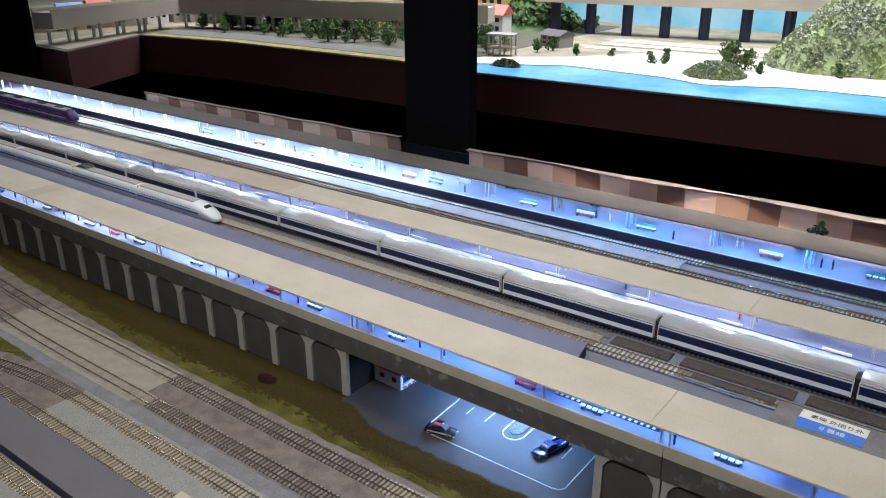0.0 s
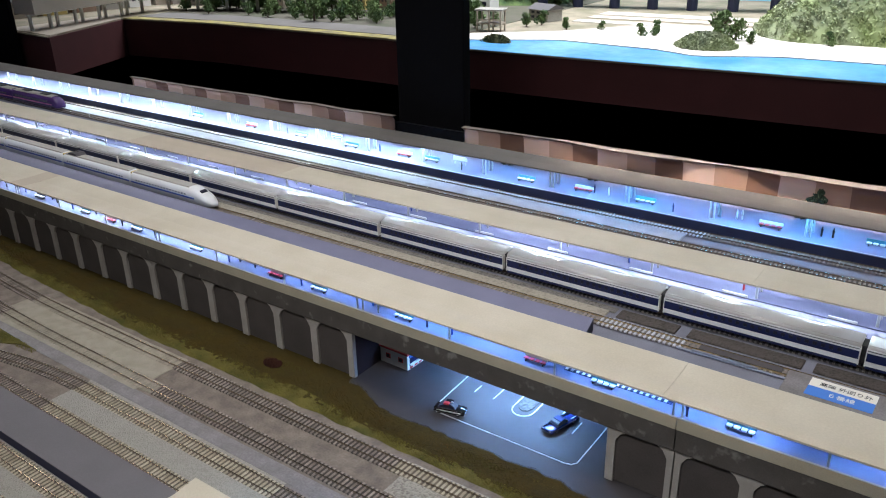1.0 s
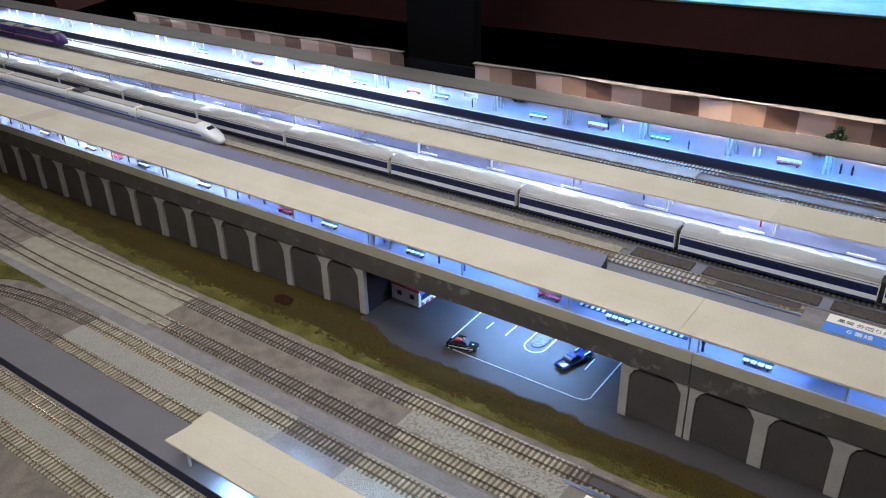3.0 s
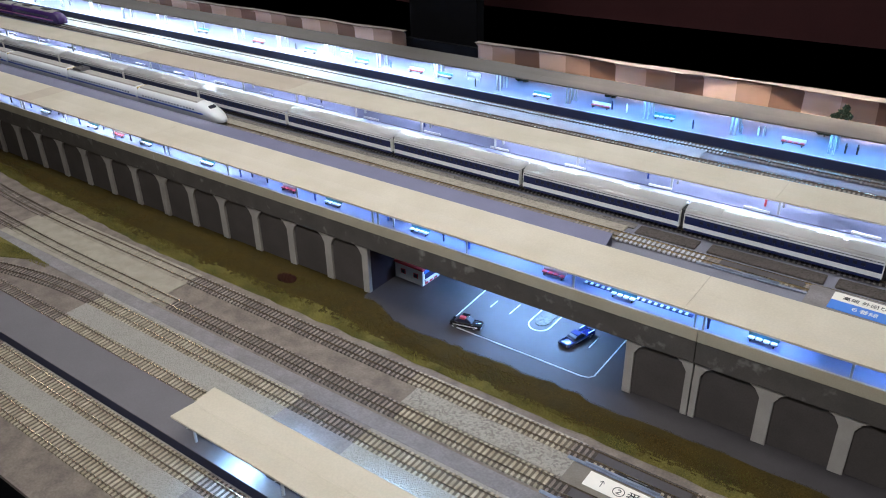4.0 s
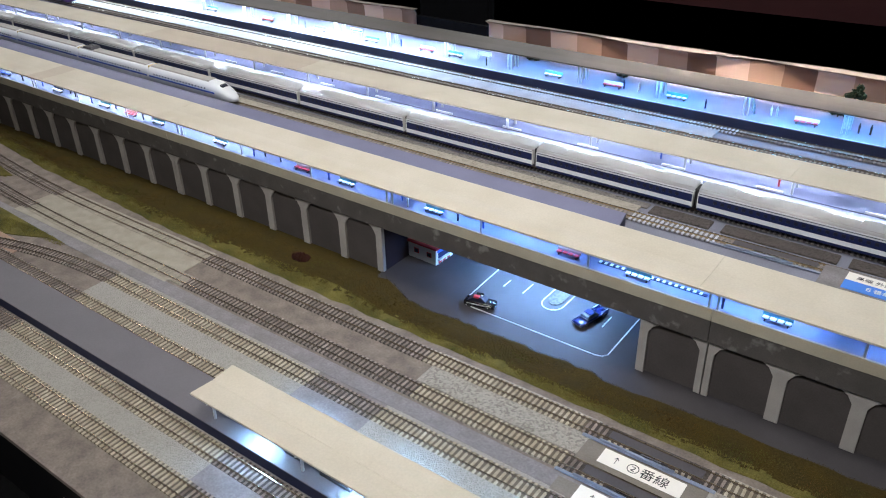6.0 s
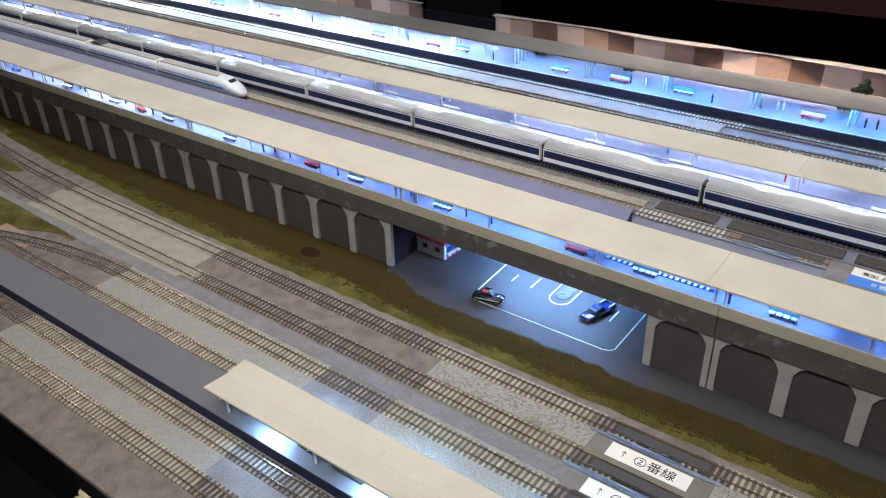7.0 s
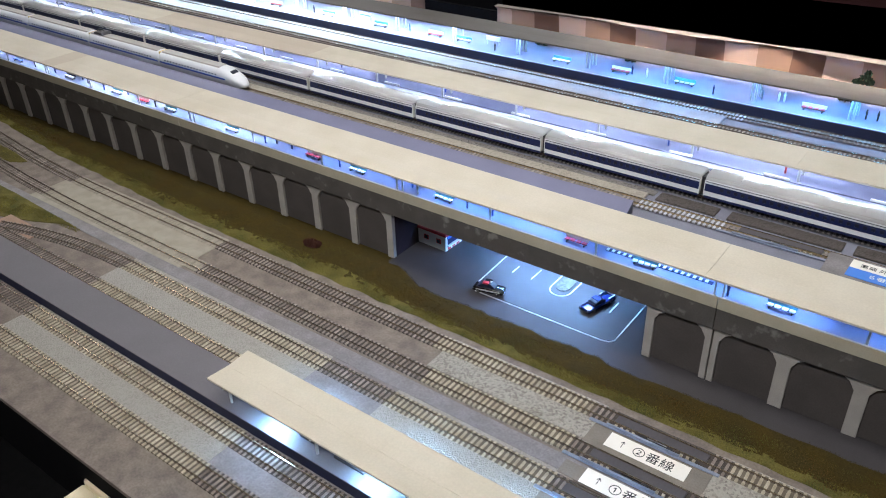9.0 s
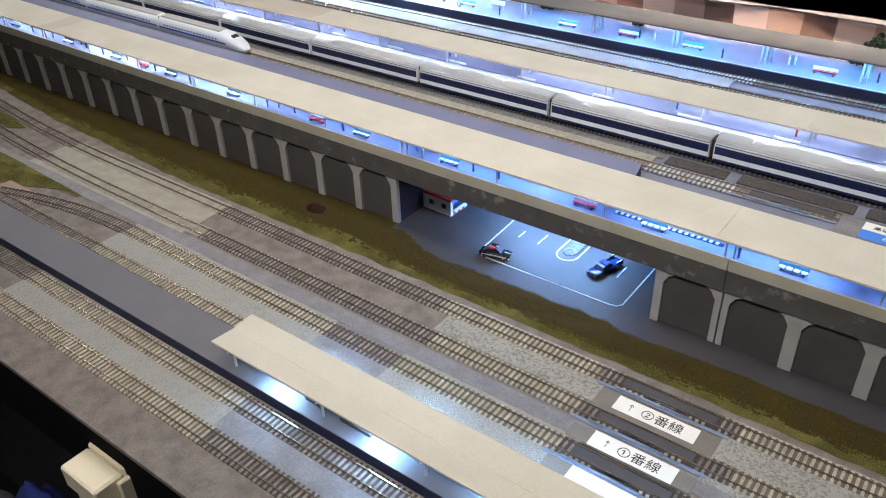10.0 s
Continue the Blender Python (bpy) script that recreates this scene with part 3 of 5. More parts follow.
def grass_front(x):
    return -0.112 + 0.004 * noise.noise((x * 25, 0, 0)) + (0.02 * min(1.0, (-0.45 - x) / 0.4) + 0.1 * max(0.0, -0.9 - x) if x < -0.45 else 0)


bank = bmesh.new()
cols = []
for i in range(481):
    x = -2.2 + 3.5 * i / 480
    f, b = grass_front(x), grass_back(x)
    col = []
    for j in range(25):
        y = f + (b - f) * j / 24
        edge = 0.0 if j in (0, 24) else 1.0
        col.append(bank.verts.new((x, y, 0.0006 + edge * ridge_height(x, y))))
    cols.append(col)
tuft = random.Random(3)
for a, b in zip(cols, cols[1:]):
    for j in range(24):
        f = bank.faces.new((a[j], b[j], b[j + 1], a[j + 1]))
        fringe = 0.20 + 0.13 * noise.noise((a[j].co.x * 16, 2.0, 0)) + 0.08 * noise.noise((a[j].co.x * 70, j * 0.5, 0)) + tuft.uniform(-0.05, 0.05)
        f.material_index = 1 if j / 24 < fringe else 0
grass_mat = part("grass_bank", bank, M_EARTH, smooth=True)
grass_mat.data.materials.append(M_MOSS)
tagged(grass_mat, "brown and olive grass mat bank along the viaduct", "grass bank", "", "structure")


def blades(name, count, spot, material, label, high=0.005):
    rng = random.Random(len(name) * 7 + count)
    verts, faces = [], []
    for _ in range(count):
        x, y, z, size = spot(rng)
        a, lean = rng.uniform(0, math.tau), rng.uniform(0.1, 0.7)
        h, w = high * size * rng.uniform(0.5, 1.2), 0.00045 * rng.uniform(0.7, 1.4)
        dx, dy = math.cos(a), math.sin(a)
        k = len(verts)
        verts += [(x - dy * w, y + dx * w, z), (x + dy * w, y - dx * w, z), (x + dx * h * lean, y + dy * h * lean, z + h)]
        faces.append((k, k + 1, k + 2))
    me = bpy.data.meshes.new(name)
    me.from_pydata(verts, [], faces)
    me.materials.append(material)
    return tagged(new(name, me), label, "grass", "", "stuff")


def bank_spot(lo, hi):
    def spot(rng):
        while True:
            x = rng.uniform(-1.9, 1.1)
            f, b = grass_front(x), grass_back(x)
            u = rng.uniform(lo, hi)
            if noise.noise((x * 14, u * 3, lo)) + rng.uniform(-0.3, 0.5) > 0.0:
                return x, f + (b - f) * u, ridge_height(x, f + (b - f) * u), 0.7 + 0.5 * rng.random()
    return spot


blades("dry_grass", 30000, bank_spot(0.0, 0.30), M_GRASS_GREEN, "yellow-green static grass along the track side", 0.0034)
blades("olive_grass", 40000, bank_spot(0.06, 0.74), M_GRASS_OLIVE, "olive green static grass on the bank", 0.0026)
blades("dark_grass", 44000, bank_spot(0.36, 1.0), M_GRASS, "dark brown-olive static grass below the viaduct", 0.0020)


def spot_fern(rng):
    a, r = rng.uniform(0, math.tau), math.sqrt(rng.random())
    return -0.150 + 0.020 * r * math.cos(a), -0.050 + 0.013 * r * math.sin(a), 0.004, 1.0


blades("brown_fern", 900, spot_fern, M_FERN, "reddish brown fern tuft in the grass", 0.006)


def island_spot(rng):
    while True:
        x, y = rng.uniform(-1.1, -0.55), rng.uniform(-0.33, -0.245)
        wide = (x + 0.55) / -0.3
        if abs(y + 0.262 + 0.05 * max(0, wide - 0.2)) < 0.004 + 0.03 * min(1.0, wide) and noise.noise((x * 30, y * 30, 5)) > -0.35:
            return x, y, 0.001, 0.8


tagged(part("grass_patch", prism_bm([(-0.93, -0.150), (-0.96, -0.172), (-1.2, -0.185), (-1.2, -0.135), (-1.0, -0.140)], "z", -0.001, 0.0014), M_MOSS), "small green grass patch between the sidings", "grass patch", "", "structure")


def small_patch_spot(rng):
    while True:
        x, y = rng.uniform(-1.2, -0.93), rng.uniform(-0.185, -0.137)
        if abs(y + 0.159) < 0.004 + 0.02 * min(1.0, (-0.93 - x) / 0.08):
            return x, y, 0.001, 0.8


blades("small_patch_grass", 2600, small_patch_spot, M_GRASS_GREEN, "bright green static grass between the sidings", 0.004)
tagged(part("grass_patch", prism_bm([(-0.555, -0.256), (-0.6, -0.262), (-0.66, -0.29), (-0.75, -0.32), (-1.1, -0.335), (-1.1, -0.245), (-0.8, -0.246)], "z", -0.001, 0.0014), M_MOSS), "green grass patch between the tracks", "grass patch", "", "structure")
blades("patch_grass", 7000, island_spot, M_GRASS_GREEN, "bright green static grass between the tracks", 0.004)


# ---- viaduct ----
PITCH = 0.0912
viaduct = tagged(new("viaduct"), "long grey model viaduct with arched bays and dark fascia", "viaduct", "", "structure")


def pier_bm(w, cap_l=True, cap_r=True):
    h = w / 2
    right = [(h, 0), (h, 0.070), (h + 0.0065, 0.081), (h + 0.017, 0.088)] if cap_r else [(h, 0), (h, 0.088)]
    left = [(-h - 0.017, 0.088), (-h - 0.0065, 0.081), (-h, 0.070), (-h, 0)] if cap_l else [(-h, 0.088), (-h, 0)]
    return prism_bm(right + left, "y", -0.001, 0.0062, 0.0003)


PIER = mesh_of(pier_bm(0.0152), "pier", M_PIER)
PIER_WIDE = mesh_of(pier_bm(0.0172), "pier", M_PIER)
PIER_L = mesh_of(pier_bm(0.0085, True, False), "pier", M_PIER)
PIER_R = mesh_of(pier_bm(0.0085, False, True), "pier", M_PIER)
PIER_LOT_L = mesh_of(pier_bm(0.0135, True, False), "pier", M_PIER)
PIER_LOT_R = mesh_of(pier_bm(0.0120, False, True), "pier", M_PIER)
centres = []
for i in range(0, 34):
    x = -0.0005 - PITCH * i
    centres.append(x)
    if i % 12 == 6:
        same_mesh("pier", PIER_L, viaduct, pose(x - 0.0030, 0, 0))
        same_mesh("pier", PIER_R, viaduct, pose(x + 0.0066, 0, 0))
    elif i == 0:
        same_mesh("pier", PIER_LOT_L, viaduct, pose(x - 0.0075, 0, 0))
    else:
        same_mesh("pier", PIER, viaduct, pose(x, 0, 0))
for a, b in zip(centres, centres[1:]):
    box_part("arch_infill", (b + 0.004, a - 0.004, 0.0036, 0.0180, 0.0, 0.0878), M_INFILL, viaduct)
right = [0.4592 + PITCH * i for i in range(9)]
for i, x in enumerate(right):
    if i == 0:
        same_mesh("pier", PIER_LOT_R, viaduct, pose(x + 0.0030, 0, 0))
    elif i == 1:
        same_mesh("pier", PIER_L, viaduct, pose(x - 0.0064, 0, 0))
        same_mesh("pier", PIER_R, viaduct, pose(x + 0.0040, 0, 0))
    else:
        same_mesh("pier", PIER_WIDE, viaduct, pose(x, 0, 0))
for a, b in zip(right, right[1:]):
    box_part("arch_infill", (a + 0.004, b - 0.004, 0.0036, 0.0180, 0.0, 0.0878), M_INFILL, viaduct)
joints = [LEFT, -2.741, -1.643, -0.5465, 0.5485, RIGHT]
for a, b in zip(joints, joints[1:]):
    box_part("fascia", (a + 0.0004, b - 0.0004, -0.004, 0.006, 0.0881, 0.1219), M_FASCIA, viaduct, bevel=0.0006)
    part("parapet", prism_bm([(-0.0055, 0.1220), (0.0062, 0.1220), (0.0062, 0.1290), (-0.0015, 0.1290), (-0.0015, 0.1395), (-0.0055, 0.1395)], "x", a + 0.0004, b - 0.0004, 0.0005), M_COPING, viaduct, "beige painted parapet")
    box_part("deck_slab", (a + 0.0004, b - 0.0004, 0.0065, 0.95, 0.094, DECK), M_DECK, viaduct)
box_part("lot_wall", (-0.018, -0.0015, 0.0066, 0.42, 0.0, 0.0878), M_LOTWALL, viaduct)
box_part("lot_wall", (0.4595, 0.4745, 0.0066, 0.42, 0.0, 0.0878), M_LOTWALL, viaduct)
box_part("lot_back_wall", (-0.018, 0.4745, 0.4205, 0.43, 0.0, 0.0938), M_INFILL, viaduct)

# parking area under the wide span
tagged(part("parking_lot", prism_bm([(-0.03, 0.0125), (-0.006, 0.0125), (-0.004, -0.012), (0.02, -0.045), (0.06, -0.066), (0.4, -0.066), (0.62, -0.066), (RIGHT, -0.06), (RIGHT, 0.0135), (0.455, 0.0135), (0.455, 0.42), (-0.03, 0.42)], "z", -0.001, 0.0016), M_ASPHALT), "dark smooth asphalt parking area under the viaduct", "parking lot", "", "structure")


def painted(name, pts, w, label):
    """A painted line of even width through points on the ground."""
    bm = bmesh.new()
    left, rite = [], []
    for i, p in enumerate(pts):
        a, b = Vector(pts[max(0, i - 1)]), Vector(pts[min(len(pts) - 1, i + 1)])
        d = (b - a).normalized()
        nrm = Vector((-d.y, d.x)) * w / 2
        left.append((p[0] + nrm.x, p[1] + nrm.y))
        rite.append((p[0] - nrm.x, p[1] - nrm.y))
    bm.free()
    bm = loft_bm([[(*l, 0.0014), (*l, 0.0023), (*r, 0.0023), (*r, 0.0014)] for l, r in zip(left, rite)])
    return tagged(part(name, bm, M_LINE), label, "road marking", "parking lines")


painted("parking_line", [(0.1545, 0.34), (0.1550, 0.117), (0.1605, 0.010), (0.164, 0.001), (0.172, -0.0035), (0.396, -0.0040), (0.406, -0.0015), (0.4115, 0.006), (0.4105, 0.34)], 0.0017, "white painted outline of the parking area")
for x, y0, y1 in ((0.1905, 0.076, 0.098), (0.227, 0.076, 0.109), (0.374, 0.064, 0.096), (0.188, 0.16, 0.2), (0.226, 0.16, 0.2)):
    painted("parking_line", [(x, y0), (x, y1)], 0.0016, "short white painted bay line")
ring = [(0.264 + 0.018 - 0.018 * math.cos(a), 0.078 - 0.019 * math.sin(a)) for a in [math.pi * i / 10 for i in range(11)]]
painted("parking_line", [(0.264, 0.2)] + ring + [(0.300, 0.2)], 0.0019, "white rounded outline round the traffic island")
tagged(part("traffic_island", prism_bm([(0.270, 0.19), (0.270, 0.084), (0.275, 0.075), (0.283, 0.072), (0.290, 0.076), (0.294, 0.085), (0.294, 0.19)], "z", 0.0012, 0.0034, 0.0005), M_ISLAND), "small grey gravel traffic island", "traffic island")


# ---- platforms and roofs ----
def platform(name, outline, z0, z1, label, top=M_PLATFORM, line=True):
    p = thing(name, label, "platform")
    p["kind"] = "structure"
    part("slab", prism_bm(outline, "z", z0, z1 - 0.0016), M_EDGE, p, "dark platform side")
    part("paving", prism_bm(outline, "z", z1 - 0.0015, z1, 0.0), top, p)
    (xa, ya), (xb, yb) = outline[0], outline[1]
    if line:
        part("edge_line", prism_bm([(xa, ya + 0.0012), (xb, yb + 0.0012), (xb, yb + 0.0030), (xa, ya + 0.0030)], "z", z1 + 0.0001, z1 + 0.0004), M_LINE, p, "white painted edge line")
    return p


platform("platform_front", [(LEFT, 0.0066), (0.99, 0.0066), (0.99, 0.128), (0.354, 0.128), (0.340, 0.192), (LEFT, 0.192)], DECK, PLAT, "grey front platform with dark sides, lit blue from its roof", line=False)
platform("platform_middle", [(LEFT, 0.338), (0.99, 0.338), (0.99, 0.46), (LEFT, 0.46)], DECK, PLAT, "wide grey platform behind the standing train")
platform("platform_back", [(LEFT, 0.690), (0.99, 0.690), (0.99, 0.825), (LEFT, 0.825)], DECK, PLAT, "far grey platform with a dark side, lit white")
platform("platform_low", [(-2.6, -0.4315), (RIGHT, -0.4315), (RIGHT, -0.3670), (-2.6, -0.3670)], 0.0, 0.019, "low dark grey platform of the sidings", M_PLATFORM_TOP, False)


def roof(label, pieces, y0, y1, z, material, post_xs, rows, foot, slant=0.0, fold=0.0012, thick=0.0019, posts=M_POST, seam=False):
    """A flat station roof in lengths, with a shallow fold along it, light strips below and pairs of posts."""
    t = thing("platform_roof", label, "platform roof", (0, 0, 0), "station roofs")
    mid = (y0 + y1) / 2
    for a, b, *other in pieces:
        rings = []
        for x in (a, b):
            s = slant * x
            rings.append([(x, y0 + s, z - 0.0030), (x, y0 + s, z - 0.0002), (x, y0 + 0.002 + s, z), (x, mid + s, z - fold), (x, y1 - 0.002 + s, z), (x, y1 + s, z - 0.0002), (x, y1 + s, z - 0.0030), (x, mid + s, z - fold - 0.003)])
        part("roof_panel", loft_bm(rings), other[0] if other else material, t)
    for x in post_xs:
        for y in rows:
            s = slant * x
            part("post", rod_bm((x, y + s, foot), (x, y + s, z - 0.0035), thick, thick, 8), posts, t)
            part("bracket", prism_bm([(y + s - 0.010, z - 0.0042), (y + s + 0.010, z - 0.0042), (y + s + 0.0016, z - 0.0095), (y + s - 0.0016, z - 0.0095)], "x", x - 0.001, x + 0.001), posts, t)
    if seam:
        for a, b, *other in pieces:
            box_part("roof_seam", (a + 0.001, b - 0.001, mid - 0.0013, mid + 0.0013, z - fold - 0.0006, z - fold + 0.0006), material, t, "raised seam along the fold", 0.0003)
    return t


FRONT_POSTS = [x for k in range(-6, 2) for x in (0.0045 + 0.5335 * k, 0.0160 + 0.5335 * k, 0.1885 + 0.5335 * k, 0.3670 + 0.5335 * k) if -3.1 < x < 0.95]
POSTS = [-0.0075 + 0.1795 * k for k in range(-17, 6)]
roof("cream flat platform roof on thin white posts", ((LEFT, -1.0455), (-1.045, -0.9905, M_ROOF_TAN), (-0.990, -0.567), (-0.5665, 0.5275), (0.528, 0.99)), -0.008, 0.087, ROOF, M_ROOF, FRONT_POSTS, (0.012,), PLAT, thick=0.0017)
roof("cream flat roof over the middle platform", ((LEFT, -1.125), (-1.1245, -0.5535, M_ROOF_TAN), (-0.553, 0.5275), (0.528, 0.99)), 0.3665, 0.4535, ROOF, M_ROOF, POSTS, (0.395, 0.425), PLAT, 0.012, thick=0.0024)
roof("grey-beige flat roof over the far platform", ((LEFT, -1.2), (-1.1995, -0.1), (-0.0995, 0.99)), 0.695, 0.785, 0.178, M_ROOF_FAR, [x for k in range(-18, 4) for x in (0.1615 + 0.1858 * k, 0.1700 + 0.1858 * k)], (0.7180, 0.7480), PLAT, thick=0.0019, posts=M_POST_DIM)
roof("cream folded roof over the low platform", ((0.0395, 0.62), (0.6205, RIGHT)), -0.4275, -0.3575, 0.052, M_ROOF, [0.0705 + 0.1565 * k for k in range(0, 8)], (-0.4185,), 0.019, 0.0, 0.0030, seam=True)


# ---- upper tracks ----
track("upper track beside the front platform, mostly hidden", LEFT, RIGHT, lambda x: 0.2245, DECK + 0.0023, ((0.336, 0.48),), gaps=((0.50, 0.62),), bed=M_BALLAST_BLACK, pale_mesh=SLEEPER_LEDLIT, rails=M_BRASS)
track("upper track under the standing train", LEFT, RIGHT, lambda x: 0.3035, DECK + 0.0023, (), singles=False, bed=M_BALLAST_BLACK, ties=M_SLEEPER_BLACK)
track("upper track behind the middle platform", LEFT, RIGHT, lambda x: 0.5920, DECK + 0.0023, (), singles=False, bed=M_GAP_SHADE)
track("upper track along the far platform with bright sleepers", LEFT, 0.99, lambda x: 0.6665, DECK + 0.0023, ((-3.3, 0.36),), bed=M_BALLAST_BLACK, pale_mesh=SLEEPER_LEDLIT)
tagged(box_part("ballast_strip", (LEFT, 0.336, 0.2400, 0.263, DECK, DECK + 0.0045), M_STRIP, None, "", 0.001), "pale sandy strip between the two upper tracks", "trackbed", "", "structure")
tagged(box_part("ballast_strip", (LEFT, 0.345, 0.2635, 0.2815, DECK, DECK + 0.0022), M_BALLAST_BLACK, None, "", 0.0006), "charcoal ballast strip along the standing train", "trackbed", "", "structure")
tagged(box_part("ballast_strip", (LEFT, 0.325, 0.6080, 0.6510, DECK, DECK + 0.0056), M_SLAB, None, "", 0.001), "light grey slab between the two rear tracks", "trackbed", "", "structure")
tagged(box_part("ballast_strip", (0.325, 0.99, 0.616, 0.643, DECK, DECK + 0.003), M_DECK, None, "", 0.001), "narrow grey strip between the two rear tracks", "trackbed", "", "structure")
p = crossing_plate(0.50, 0.62, 0.2245)
p.location.z = DECK + 0.0045
for x0, x1 in ((0.352, 0.452), (0.470, 0.640), (0.655, 0.99)):
    tagged(box_part("ballast_tray", (x0, x1, 0.2500, 0.2790, DECK, DECK + 0.0036), M_TRAY, None, "", 0.0012), "dark brown ballast block beside the standing train", "ballast block")
tagged(box_part("grey_deck_plate", (0.632, 0.99, 0.140, 0.208, PLAT - 0.010, PLAT - 0.001), M_ROADGREY, None, "", 0.0008), "grey card plate that carries the blue sign", "plate")
tagged(box_part("grey_deck_plate", (0.356, 0.632, 0.1285, 0.20, DECK, DECK + 0.006), M_DECK, None, "", 0.0008), "light grey plate beside the front platform", "plate")
s = thing("station_sign", "white and blue printed track sign on a grey plate", "sign", (0.662, 0.163, PLAT - 0.001))
s.rotation_euler = (0, 0, radians(-1.5))
box_part("sign_top", (0.0, 0.083, 0.018, 0.040, 0.0, 0.0008), M_PAPER, s, "white upper half")
box_part("sign_bottom", (0.0, 0.083, -0.006, 0.0178, 0.0, 0.0008), M_SIGNBLUE, s, "blue lower half")
words("lettering", "高架 外回り外", 0.0105, M_INK, s, pose(0.012, 0.0245, 0.0009))
words("lettering", "６番線", 0.0115, M_WHITE, s, pose(0.026, 0.002, 0.0009), "white print")


# ---- trains ----
def body_ring(x, w, z0, z1, top, shrink=1.0):
    """A cross section of a coach: upright sides, rounded shoulders and roof."""
    h = w / 2 * shrink
    pts = [(-h, z0), (-h, z1)]
    for i in range(1, 8):
        a = math.pi - math.pi * i / 8
        pts.append((h * math.cos(a), z1 + (top - z1) * math.sin(a) ** 0.8))
    pts += [(h, z1), (h, z0)]
    return [(x, y, z) for y, z in pts]


LEN = 0.2870
HALF_W = 0.0194


def bogie(parent, x):
    b = part("bogie", box_bm(x - 0.018, x + 0.018, -0.011, 0.011, 0.0025, 0.0075, 0.001), M_BLACK, parent)
    for wx in (x - 0.0125, x + 0.0125):
        for s in (-1, 1):
            part("wheel", rod_bm((wx, s * 0.0072, 0.0045), (wx, s * 0.0095, 0.0045), 0.0045, 0.0045, 12), M_BLACK, b)


def coach(at):
    """An ivory coach with a navy window band; the origin lies on the rails below its middle."""
    c = thing("train_coach", "ivory and navy blue model express coach standing on rails", "train coach", at, "coaches of the standing train")
    a, b = -LEN / 2, LEN / 2
    w = HALF_W * 2
    part("lower_body", loft_bm([[(x, y, z) for y, z in ((-HALF_W, 0.0086), (-HALF_W, 0.0162), (HALF_W, 0.0162), (HALF_W, 0.0086))] for x in (a, b)]), M_TRAIN, c)
    part("skirt", box_bm(a + 0.001, b - 0.001, -HALF_W + 0.0002, HALF_W - 0.0002, 0.0042, 0.0085, 0.0004), M_NAVY, c, "navy skirt")
    band = part("window_band", box_bm(a, b, -HALF_W - 0.0001, HALF_W + 0.0001, 0.0163, 0.0293), M_NAVY, c, "navy window band")
    part("upper_body", loft_bm([[(x, y, z) for y, z in ((-HALF_W, 0.0294), (-HALF_W, 0.0346), (HALF_W, 0.0346), (HALF_W, 0.0294))] for x in (a, b)]), M_TRAIN, c)
    half = [(-1.0, 0.0347), (-1.0, 0.0360), (-0.95, 0.0384), (-0.84, 0.0405), (-0.66, 0.0420), (-0.34, 0.0434)]
    section = half + [(0.0, 0.0439)] + [(-u, z) for u, z in half[::-1]]
    part("roof", loft_bm([[(x, u * (HALF_W - 0.0003), z) for u, z in section] for x in (a, b)]), M_TRAINROOF, c, "silver roof", True)
    for s in (-1, 1):
        part("roof_seam", box_bm(a + 0.002, b - 0.002, s * HALF_W * 0.84 - 0.0003, s * HALF_W * 0.84 + 0.0003, 0.0403, 0.0409), M_GREYROOF, c, "thin roof seam")
    part("eaves_line", box_bm(a + 0.001, b - 0.001, -HALF_W - 0.0003, -HALF_W + 0.0006, 0.0324, 0.0333), M_BLACK, c, "thin dark line below the roof")
    part("gutter", box_bm(a + 0.001, b - 0.001, -HALF_W - 0.0004, -HALF_W + 0.0006, 0.0347, 0.0356), M_TRAIN, c)
    win = None
    for k in range(22):
        x = a + 0.028 + k * 0.0111
        if win is None:
            win = part("window", box_bm(x - 0.003, x + 0.003, -HALF_W - 0.0004, -HALF_W + 0.0008, 0.0212, 0.0268, 0.0003), M_GLASS, band)
            first = x
        else:
            same_mesh("window", win.data, band, pose(x - first, 0, 0))
    for dx in (a + 0.012, b - 0.012):
        part("door", box_bm(dx - 0.004, dx + 0.004, -HALF_W - 0.0003, -HALF_W + 0.001, 0.0092, 0.0160, 0.0003), M_TRAIN, c)
    for x0 in (-0.09, 0.0, 0.09):
        part("roof_rib", box_bm(x0 - 0.0006, x0 + 0.0006, -0.011, 0.011, 0.0432, 0.0442, 0.0003), M_TRAINROOF, c)
    bogie(c, a + 0.044)
    bogie(c, b - 0.044)
    part("gangway", box_bm(b, b + 0.0082, -0.012, 0.012, 0.008, 0.036, 0.0005), M_BLACK, c, "black gangway bellows")
    for ex in (a, b):
        part("end_frame", box_bm(ex - 0.0007, ex + 0.0007, -HALF_W - 0.0003, HALF_W + 0.0003, 0.0075, 0.0340, 0.0002), M_WHITE, c, "whitish end frame")
    return c


CAR_PITCH = 0.2955
first_coach = coach((0.2665, 0.3035, DECK + 0.007))
for k in range(-2, 11):
    if k:
        copy_thing(first_coach, pose(0.2665 - CAR_PITCH * k, 0.3035, DECK + 0.007))


